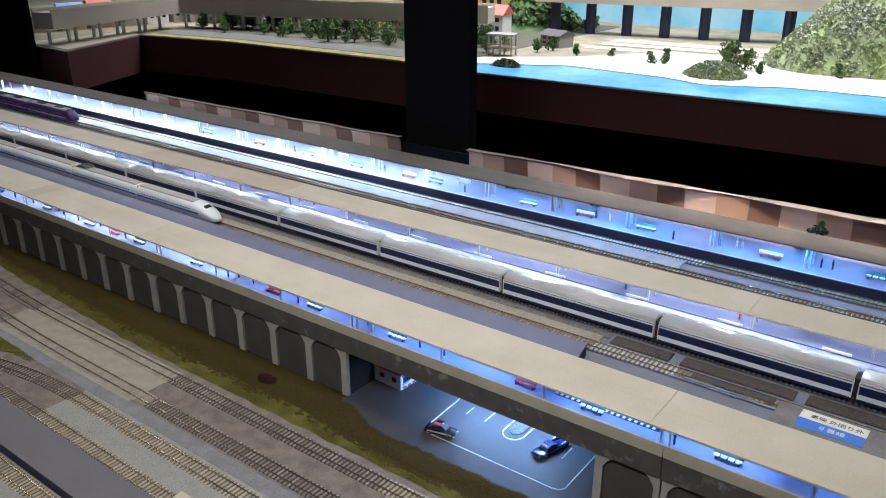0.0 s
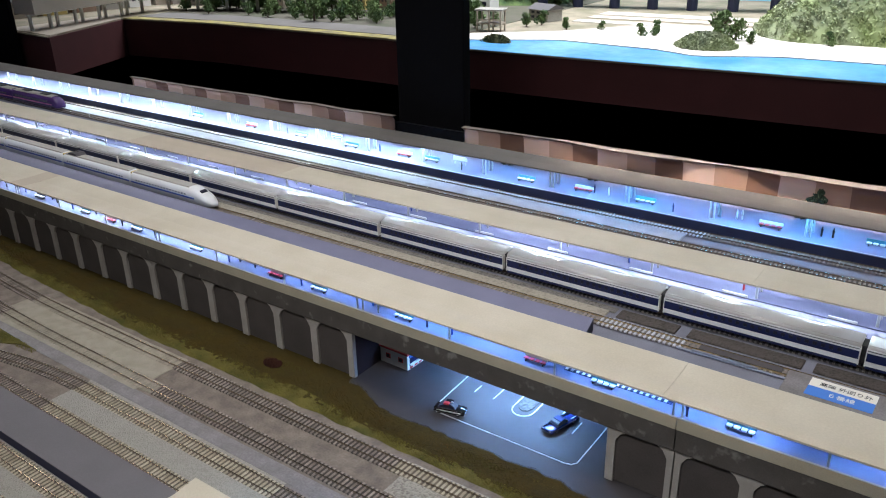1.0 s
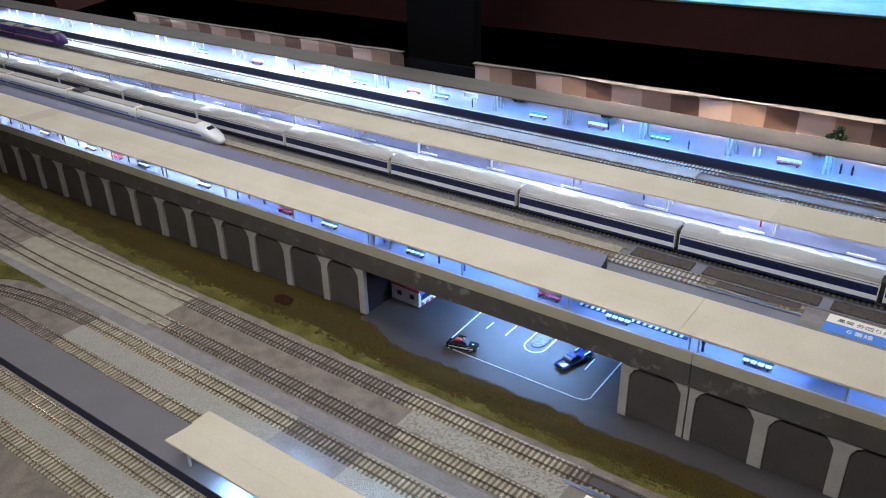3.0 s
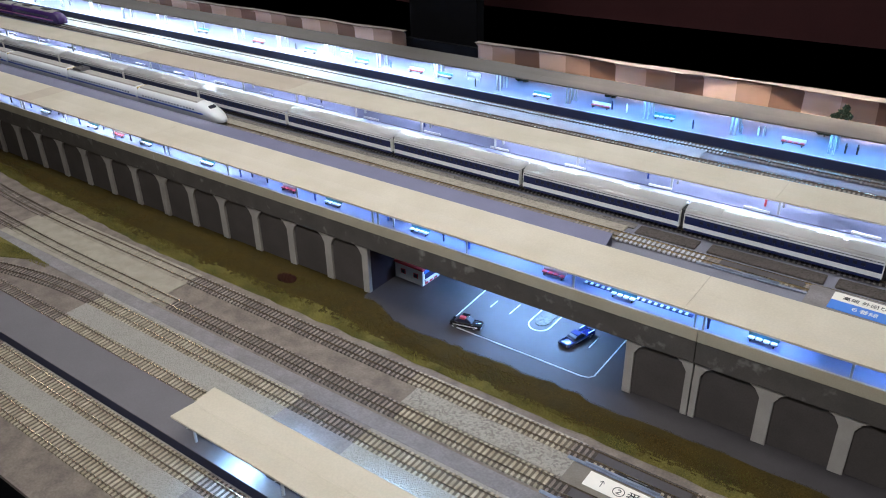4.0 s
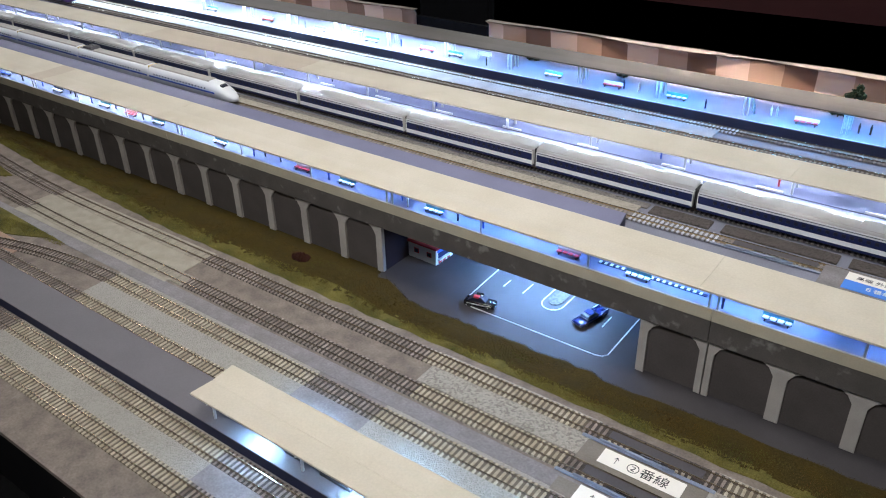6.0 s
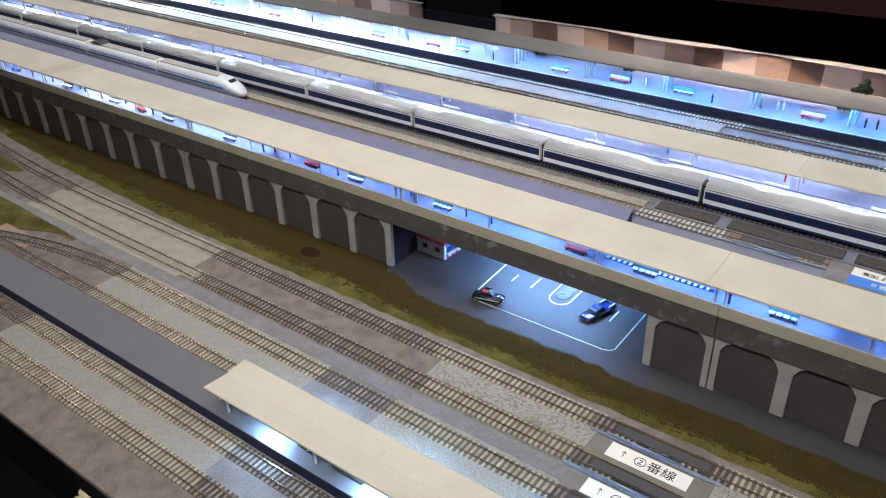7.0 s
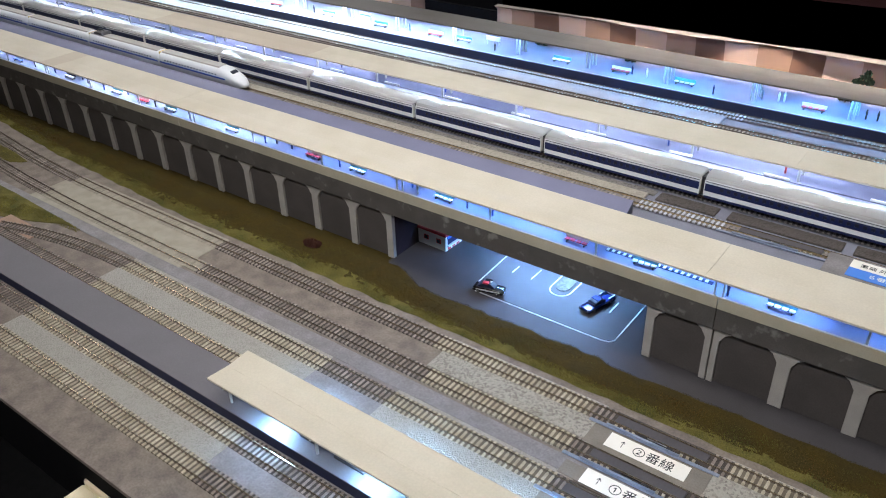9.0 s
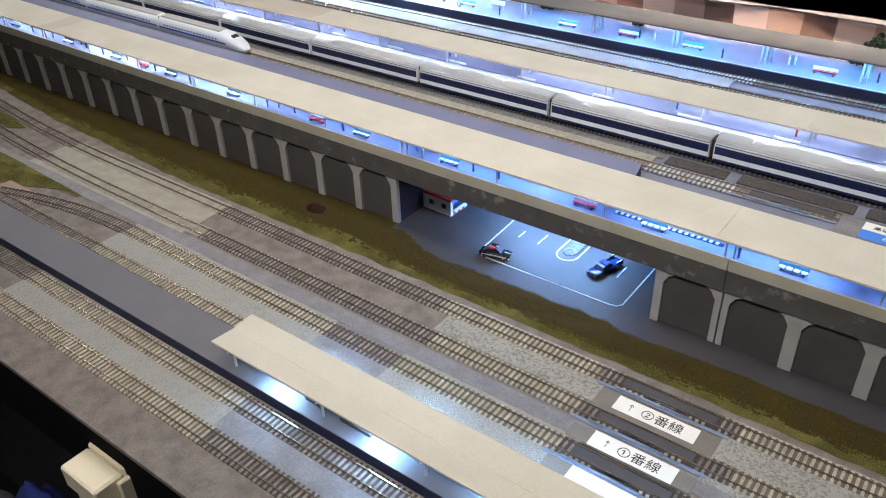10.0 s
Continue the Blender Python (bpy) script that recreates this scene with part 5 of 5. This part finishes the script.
curtain(-1.80, -0.582, "brown and cream check cloth hung behind the station")
curtain(-0.347, 1.25, "brown and cream check cloth hung behind the station")
tagged(box_part("curtain_board", (-1.80, 1.25, 0.856, 0.866, 0.0, 0.180), M_BLACKWALL), "black board that holds the check cloth", "board", "", "structure")
structure("column_1", (-0.655, -0.422, 0.95, 0.985, -0.9, 2.6), M_BLACKWALL, "black clad square column", "column", 0.004)
structure("column_2", (-3.28, -2.857, 0.984, 1.006, -0.9, 2.6), M_BLACKWALL, "black clad square column", "column", 0.004)


# ---- scenery across the pit ----
BED = 0.25
bed = tagged(new("scenery_table"), "raised scenery table with a maroon apron", "table", "", "structure")
edge = [(2.6, 1.83), (1.3, 1.737), (0.49, 1.682), (-0.149, 1.639), (-0.891, 1.603), (-1.28, 1.655), (-2.307, 1.63), (-2.879, 1.54), (-2.631, 1.01), (-3.4, 1.05), (-6.2, 1.05), (-6.2, 6.6), (2.6, 6.6)]
part("table_top", prism_bm(edge, "z", BED - 0.005, BED), M_FIELD, bed)
inset = [(x + (0.008 if x < 0 else -0.008) * (abs(x) > 2.5), y + 0.008) for x, y in edge[:-2]] + [(-6.19, 6.59), (2.59, 6.59)]
east = [p for p in inset if p[0] > -1.0]
west_part = [p for p in inset if p[0] < -0.85]
part("apron", prism_bm(east + [(-0.891, 6.59)], "z", 0.106, BED - 0.0051), M_APRON, bed, "dark maroon panel")
part("apron", prism_bm([(-0.8915, 6.59)] + [(min(x, -0.8915), y) for x, y in west_part], "z", 0.070, BED - 0.0051), M_APRON, bed, "dark maroon panel")


def sheet(name, outline, z, material, label, category):
    return tagged(part(name, prism_bm(outline, "z", BED - 0.004, BED + z), material), label, category, "", "structure")


def wavy(xs, base, amp, seed):
    return [(x, base(x) + amp * noise.noise((x * 2.3, seed, 0))) for x in xs]


def along(points):
    """Straight pieces between plan points, as y of x."""
    def y(x):
        for (xa, ya), (xb, yb) in zip(points, points[1:]):
            if x <= xb:
                return ya + (yb - ya) * (x - xa) / (xb - xa)
        return points[-1][1]
    return y


coast = along([(-1.06, 1.70), (-0.99, 1.757), (-0.65, 1.92), (-0.258, 1.90), (-0.087, 1.835), (0.155, 1.945), (0.442, 1.96), (2.6, 2.1)])
dunes = along([(-1.06, 1.90), (-0.76, 2.133), (-0.551, 2.405), (-0.076, 2.53), (0.353, 2.48), (2.6, 2.5)])
lip = along([(-1.06, 1.616), (-0.891, 1.605), (-0.149, 1.641), (0.49, 1.684), (1.3, 1.739), (2.6, 1.832)])
xs = [-1.05 + 0.05 * i for i in range(73)]
front = [(x, lip(x)) for x in xs]
shore = wavy(xs, coast, 0.012, 3)
beach = wavy(xs, dunes, 0.03, 7)
sheet("sea", front + shore[::-1], 0.002, M_WATER, "bright blue painted model sea", "water")
sheet("beach", [(x, y + 0.002) for x, y in shore] + beach[::-1], 0.005, M_SAND, "pale sandy beach along the model sea", "beach")
for base, wide, tone, look_name in ((0.02, 0.075, M_SAND, "pale sandy track behind the beach"), (0.16, 0.085, M_CONCRETE, "tan field strip behind the beach"), (0.29, 0.10, M_SAND, "pale road along the elevated railway")):
    bx_s = [-0.85 + 0.05 * i for i in range(20)]
    sheet("field_strip", [(x, 2.46 + 0.06 * x + base) for x in bx_s] + [(x, 2.46 + 0.06 * x + base + wide) for x in bx_s[::-1]], 0.003, tone, look_name, "field strip")
west = along([(-2.88, 1.545), (-2.307, 1.632), (-1.28, 1.657), (-1.06, 1.62)])
wx = [-2.87 + 0.04 * i for i in range(46)]
sheet("lawn_strip", [(x, west(x)) for x in wx] + [(x, west(x) + 0.07 + 0.01 * noise.noise((x * 5, 1, 0))) for x in wx[::-1]], 0.003, M_LAWN, "yellow-green grass verge along the table edge", "grass strip")
sheet("grey_road", [(x, west(x) + 0.085) for x in wx] + [(x, west(x) + 0.26) for x in wx[::-1]], 0.002, M_GREYROAD, "grey model road behind the grass verge", "road")
sheet("town_ground", [(x, west(x) + 0.262) for x in wx] + [(-1.08, 3.3), (-2.87, 3.3)], 0.0015, M_SOIL, "dark soil under the model trees and town", "ground")
sheet("pale_road", [(-2.64, 1.03), (-2.885, 1.545), (-3.05, 1.60), (-3.05, 1.06), (-2.9, 1.04)], 0.003, M_CONCRETE, "pale road along the table end", "road")


def leaf_cloud(bm, centre, radii, count, rng, size):
    for _ in range(count):
        d = Vector((rng.gauss(0, 1), rng.gauss(0, 1), rng.gauss(0, 1))).normalized() * rng.uniform(0.55, 1.05)
        c = Vector(centre) + Vector((d.x * radii[0], d.y * radii[1], d.z * radii[2]))
        e = Euler((rng.uniform(0, 6), rng.uniform(0, 6), rng.uniform(0, 6))).to_matrix()
        s = size * rng.uniform(0.6, 1.3)
        q = [bm.verts.new(c + e @ Vector(p) * s) for p in ((-1, -0.6, 0), (0.2, -1, 0.2), (1, 0.1, 0), (0.1, 1, 0.25))]
        bm.faces.new(q)


def tree(at, high, material, seed, label):
    rng = random.Random(seed)
    t = thing("model_tree", label, "tree", at, "model trees")
    bm = rod_bm((0, 0, 0), (0.02 * high, 0, high * 0.55), high * 0.045, high * 0.02, 6)
    part("trunk", bm, M_BARK, t)
    for k in range(3):
        a = rng.uniform(0, 6.28)
        part("limb", rod_bm((0.01 * high, 0, high * (0.35 + 0.08 * k)), (0.22 * high * math.cos(a), 0.22 * high * math.sin(a), high * 0.62), high * 0.018, high * 0.008, 5), M_BARK, t)
    bm = bmesh.new()
    for k in range(7):
        c = (rng.uniform(-0.22, 0.22) * high, rng.uniform(-0.22, 0.22) * high, high * rng.uniform(0.24, 0.76))
        r = high * rng.uniform(0.16, 0.26)
        leaf_cloud(bm, c, (r, r, r * 0.8), 90, rng, high * 0.042)
    part("crown", bm, material, t)
    return t


trees = [tree((-0.76, 2.20, BED), 0.06, M_LEAF, 1, "small dark green model tree by the beach"),
         tree((-0.125, 2.19, BED), 0.13, M_LEAF_LIGHT, 2, "round light green model tree on the headland"),
         tree((-1.35, 2.02, BED), 0.11, M_LEAF, 3, "tall dark green model tree")]
rng = random.Random(5)
spots = [(0, -0.62, 2.24, 0.8), (0, -0.42, 2.16, 1.0), (0, -0.38, 2.20, 1.2), (0, -0.19, 2.02, 0.8), (0, -0.17, 2.10, 0.9), (1, -0.075, 2.22, 0.75), (0, 0.0, 2.16, 1.0),
         (0, 0.24, 2.24, 1.0), (0, 0.40, 2.30, 0.9), (2, -1.12, 2.06, 0.7), (2, -1.08, 2.15, 0.6), (2, -0.95, 2.20, 0.6), (0, -0.92, 2.28, 1.2), (2, -1.20, 2.2, 0.8)]
for k in range(64):
    u = k / 63
    spots.append((2 if k % 3 else 1, -1.22 - 1.65 * u + rng.uniform(-0.02, 0.02), 1.99 - 0.10 * u + rng.uniform(-0.05, 0.30), rng.uniform(0.45, 1.0)))
for k in range(26):
    spots.append((0, rng.uniform(-2.6, -1.1), rng.uniform(2.3, 3.2), rng.uniform(0.8, 1.5)))
for k, x, y, s in spots:
    copy_thing(trees[k], pose(x, y, BED, 0, 0, rng.uniform(0, 360)) @ Matrix.Scale(s, 4))


def mound(name, cx, cy, rx, ry, high, leaves, material, label, size):
    """A foam-covered hill: a rough dome and its covering of clumps."""
    t = thing(name, label, "hill", (cx, cy, BED))
    bm = bmesh.new()
    rows = []
    for i in range(17):
        row = []
        for j in range(33):
            r, a = i / 16, math.tau * j / 32
            n = 1 + 0.18 * noise.noise((math.cos(a) * 1.5, math.sin(a) * 1.5, cx))
            z = high * max(0, (1 - r ** 2.2)) * (1 + 0.25 * noise.noise((r * 3 * math.cos(a), r * 3 * math.sin(a), cy)))
            row.append(bm.verts.new((rx * r * n * math.cos(a), ry * r * n * math.sin(a), z)))
        rows.append(row)
    for a, b in zip(rows, rows[1:]):
        for j in range(32):
            bm.faces.new((a[j], b[j], b[j + 1], a[j + 1]))
    bmesh.ops.remove_doubles(bm, verts=bm.verts[:], dist=0.0005)
    part("dome", bm, material, t, "", True)
    g = random.Random(int(cx * 100))
    bm = bmesh.new()
    for _ in range(leaves):
        r, a = math.sqrt(g.random()) * 0.98, g.uniform(0, math.tau)
        n = 1 + 0.18 * noise.noise((math.cos(a) * 1.5, math.sin(a) * 1.5, cx))
        z = high * max(0, (1 - r ** 2.2)) * (1 + 0.25 * noise.noise((r * 3 * math.cos(a), r * 3 * math.sin(a), cy)))
        leaf_cloud(bm, (rx * r * n * math.cos(a), ry * r * n * math.sin(a), z + size * 0.4), (size, size, size * 0.8), 9, g, size * 0.42)
    o = part("foliage", bm, material, t)
    o["kind"] = "stuff"
    return t


mound("wooded_hill", 0.70, 2.96, 0.80, 0.58, 0.50, 8500, M_LEAF_HILL, "steep hill covered with light green foam woods", 0.013)
mound("wooded_spur", 0.30, 2.52, 0.37, 0.27, 0.20, 2600, M_LEAF_HILL, "lower spur of the green foam-covered hill", 0.012)
mound("wooded_spur", 0.80, 2.52, 0.42, 0.27, 0.22, 2200, M_LEAF_HILL, "lower spur of the green foam-covered hill", 0.012)
mound("wooded_ridge", -2.0, 3.05, 0.85, 0.35, 0.22, 900, M_LEAF, "green wooded ridge behind the model town", 0.035)
mound("shrub_island", -0.115, 2.03, 0.115, 0.09, 0.045, 700, M_LEAF_HILL, "low shrub-covered headland by the beach", 0.009)
mound("shrub_islet", -0.840, 1.785, 0.060, 0.028, 0.022, 130, M_OLIVE, "tiny dark green islet in the model sea", 0.009)


def house(at, w, d, h, turn, wall, top, label):
    t = thing("model_house", label, "house", at, "model houses")
    t.rotation_euler = (0, 0, turn)
    body = box_part("wall", (-w / 2, w / 2, -d / 2, d / 2, 0, h), wall, t)
    part("roof", prism_bm([(-d * 0.6, h), (d * 0.6, h), (0, h * 1.45)], "x", -w * 0.56, w * 0.56), top, t)
    for x in (-0.28, 0.0, 0.28):
        for z in (0.25, 0.66):
            box_part("window", (w * (x - 0.08), w * (x + 0.08), -d / 2 - 0.001, -d / 2 + 0.001, h * z, h * (z + 0.2)), M_GLASS, body)
    return t


def pavilion(at, turn):
    """An open wooden shelter: floor, posts, rail and roof."""
    t = thing("wooden_pavilion", "small open wooden pavilion on posts by the shore", "pavilion", at)
    t.rotation_euler = (0, 0, turn)
    box_part("floor", (-0.055, 0.055, -0.035, 0.035, 0.030, 0.036), M_CONCRETE, t)
    box_part("roof", (-0.060, 0.060, -0.040, 0.040, 0.084, 0.090), M_BALLAST, t, "grey roof")
    for x in (-0.05, 0.0, 0.05):
        for y in (-0.03, 0.03):
            part("post", rod_bm((x, y, 0), (x, y, 0.084), 0.004, 0.004, 6), M_CONCRETE, t)
    box_part("rail", (-0.055, 0.055, -0.036, -0.033, 0.046, 0.051), M_CONCRETE, t)


pavilion((-1.02, 2.03, BED), 0.25)
house((-0.98, 2.42, BED), 0.12, 0.09, 0.05, -0.3, M_BALLAST, M_PLATE, "low grey model house with a dark roof")
house((-1.45, 2.62, BED), 0.14, 0.10, 0.10, 0.1, M_WHITE, M_TILE, "white model house with a red roof")
town = random.Random(21)
walls = ((M_WHITE, "white"), (M_CONCRETE, "tan"), (M_YELLOW, "yellow"), (M_PINK, "pinkish"), (M_PIER, "grey"))
tops = ((M_TILE, "red"), (M_PLATE, "dark"), (M_SIGNBLUE, "blue"))
for k in range(26):
    u = (k % 13) / 12
    row = k // 13
    x, y = -3.35 + 1.75 * u, 2.10 + 0.42 * u + 0.32 * row + town.uniform(-0.04, 0.04)
    wall, wn = walls[town.randrange(5)]
    top, tn = tops[town.randrange(3)]
    high = town.uniform(0.07, 0.16) + 0.09 * row
    house((x, y, BED), town.uniform(0.09, 0.15), 0.10, high, town.uniform(-0.3, 0.3), wall, top, wn + " model town house with a " + tn + " roof")
for k in range(7):
    house((-3.45 + 0.03 * k, 1.18 + 0.15 * k, BED), 0.12, 0.10, 0.07 + 0.012 * k, 1.3, walls[k % 5][0], tops[k % 3][0], walls[k % 5][1] + " model town house with a " + tops[k % 3][1] + " roof")


def support_frame(at, turn):
    """A white portal that carries the guideway."""
    t = thing("support_frame", "white portal frame below the elevated line", "support", at, "guideway supports")
    t.rotation_euler = (0, 0, turn)
    for x in (-0.05, 0.05):
        box_part("leg", (x - 0.006, x + 0.006, -0.006, 0.006, 0.0, 0.066), M_WHITE, t)
    box_part("crossbeam", (-0.062, 0.062, -0.007, 0.007, 0.0661, 0.0778), M_WHITE, t)


for k in range(9):
    u = k / 8
    support_frame((-2.95 + 1.4 * u, 1.93 + 0.42 * u, BED), 0.3)
for k in range(5):
    support_frame((-2.86 - 0.04 * k, 1.12 + 0.15 * k, BED), 1.7)


def elevated_line(x0, y0, x1, y1, z, count, label):
    t = thing("elevated_line", label, "bridge", (0, 0, BED))
    a, b = Vector((x0, y0, 0)), Vector((x1, y1, 0))
    d = (b - a).normalized()
    nrm = Vector((-d.y, d.x, 0)) * 0.06
    part("beam", loft_bm([[c + nrm * s + Vector((0, 0, dz)) for s, dz in ((-1, z), (-1, z + 0.07), (1, z + 0.07), (1, z))] for c in (a, b)]), M_CONCRETE, t)
    for s in (-1, 1):
        part("parapet", loft_bm([[c + nrm * s * u + Vector((0, 0, dz)) for u, dz in ((0.90, z + 0.0702), (0.90, z + 0.084), (0.99, z + 0.084), (0.99, z + 0.0702))] for c in (a, b)]), M_COPING, t)
    for k in range(count):
        c = a + (b - a) * (k + 0.5) / count
        part("pillar", rod_bm((c.x, c.y, 0), (c.x, c.y, z), 0.026, 0.026, 10), M_EDGE, t)
    return t


elevated_line(-1.35, 2.88, 1.2, 3.36, 0.150, 14, "tan elevated railway on dark round pillars")
elevated_line(-2.83, 1.04, -3.02, 1.86, 0.078, 0, "tan elevated guideway along the town")
elevated_line(-3.02, 1.90, -1.35, 2.44, 0.078, 0, "tan elevated guideway on white frames")
tagged(part("backdrop", prism_bm([(-6.0, 1.1), (-6.05, 1.1), (-4.6, 4.6), (-1.2, 3.50), (3.6, 4.05), (3.6, 4.0), (-1.2, 3.45), (-4.55, 4.55)], "z", BED, 1.5), M_BACKDROP), "painted blue sky backdrop behind the scenery", "backdrop", "", "structure")


# ---- things at the table's front edge ----
tagged(box_part("side_shelf", (-0.62, 0.30, -0.86, -0.60, -0.34, -0.32), M_BLACKWALL, None, "", 0.003), "black shelf below the table edge", "shelf", "", "structure")
bx = thing("beige_box", "beige plastic box with a stepped lid beside the table", "box", (0.0, -0.596, -0.319))
box_part("case", (-0.036, 0.030, -0.024, 0.019, 0.0, 0.230), M_BEIGEBOX, bx, "", 0.003)
box_part("lid", (-0.041, 0.035, -0.030, 0.010, 0.2305, 0.267), M_BEIGEBOX, bx, "", 0.003)
box_part("lid_step", (-0.041, 0.035, 0.0102, 0.0245, 0.2305, 0.273), M_BEIGEBOX, bx, "", 0.003)
box_part("side_rail", (0.0355, 0.043, -0.002, 0.020, 0.0, 0.262), M_BEIGEBOX, bx, "", 0.002)
cl = thing("cloth_bundle", "crumpled dark blue cloth on the black shelf", "cloth", (-0.172, -0.625, -0.32))
bm = bmesh.new()
bmesh.ops.create_icosphere(bm, subdivisions=3, radius=1)
for v in bm.verts:
    n = 1 + 0.35 * noise.noise(v.co * 1.7)
    v.co = Vector((v.co.x * 0.055 * n, v.co.y * 0.032 * n, max(0.0, 0.05 + v.co.z * 0.09 * n)))
part("cloth", bm, M_CLOTH, cl, "", True)
bag = thing("dark_bag", "dark grey soft bag lying on the black shelf", "bag", (-0.265, -0.660, -0.32))
part("bag_body", loft_bm([[(0.055 * s * math.cos(math.tau * i / 14), 0.035 * s * math.sin(math.tau * i / 14), z) for i in range(14)] for s, z in ((0.85, 0.0), (1.0, 0.012), (1.02, 0.04), (0.8, 0.062), (0.45, 0.07))]), M_PLATE, bag, "", True)
part("bag_handle", rod_bm((-0.03, 0.0, 0.068), (0.03, 0.006, 0.072), 0.004, 0.004, 8), M_BLACK, bag)
tagged(part("plastic_tube", rod_bm((-0.29, -0.600, -0.312), (-0.25, -0.607, -0.312), 0.008, 0.008, 12), M_PIER), "short pale grey plastic tube on the black shelf", "tube")
# foam shrubs behind the far roof
def foam_shrub(at, stem, clumps, seed):
    t = thing("roof_shrub", "small dark green foam shrub behind the far roof", "shrub", at, "foam shrubs")
    part("stem", rod_bm((0, 0, 0), (0, 0, stem), 0.0016, 0.0012, 6), M_BARK, t)
    r = random.Random(seed)
    bm = bmesh.new()
    for x, z, size in clumps:
        leaf_cloud(bm, (x, 0, z), (size, size * 0.8, size * 0.85), 150, r, 0.0030)
    part("leaves", bm, M_LEAF_DARK, t)
    return t


foam_shrub((0.531, 0.800, PLAT), 0.050, ((0.0, 0.054, 0.011), (0.010, 0.050, 0.008), (-0.013, 0.047, 0.006), (0.004, 0.066, 0.006)), 8)
foam_shrub((0.505, 0.808, PLAT), 0.008, ((-0.008, 0.010, 0.007), (0.004, 0.012, 0.008), (0.014, 0.009, 0.006)), 9)
foam_shrub((0.045, 0.808, PLAT), 0.006, ((-0.010, 0.008, 0.007), (0.004, 0.010, 0.008)), 10)
foam_shrub((-0.190, 0.808, PLAT), 0.006, ((-0.012, 0.008, 0.008), (0.006, 0.010, 0.009)), 11)
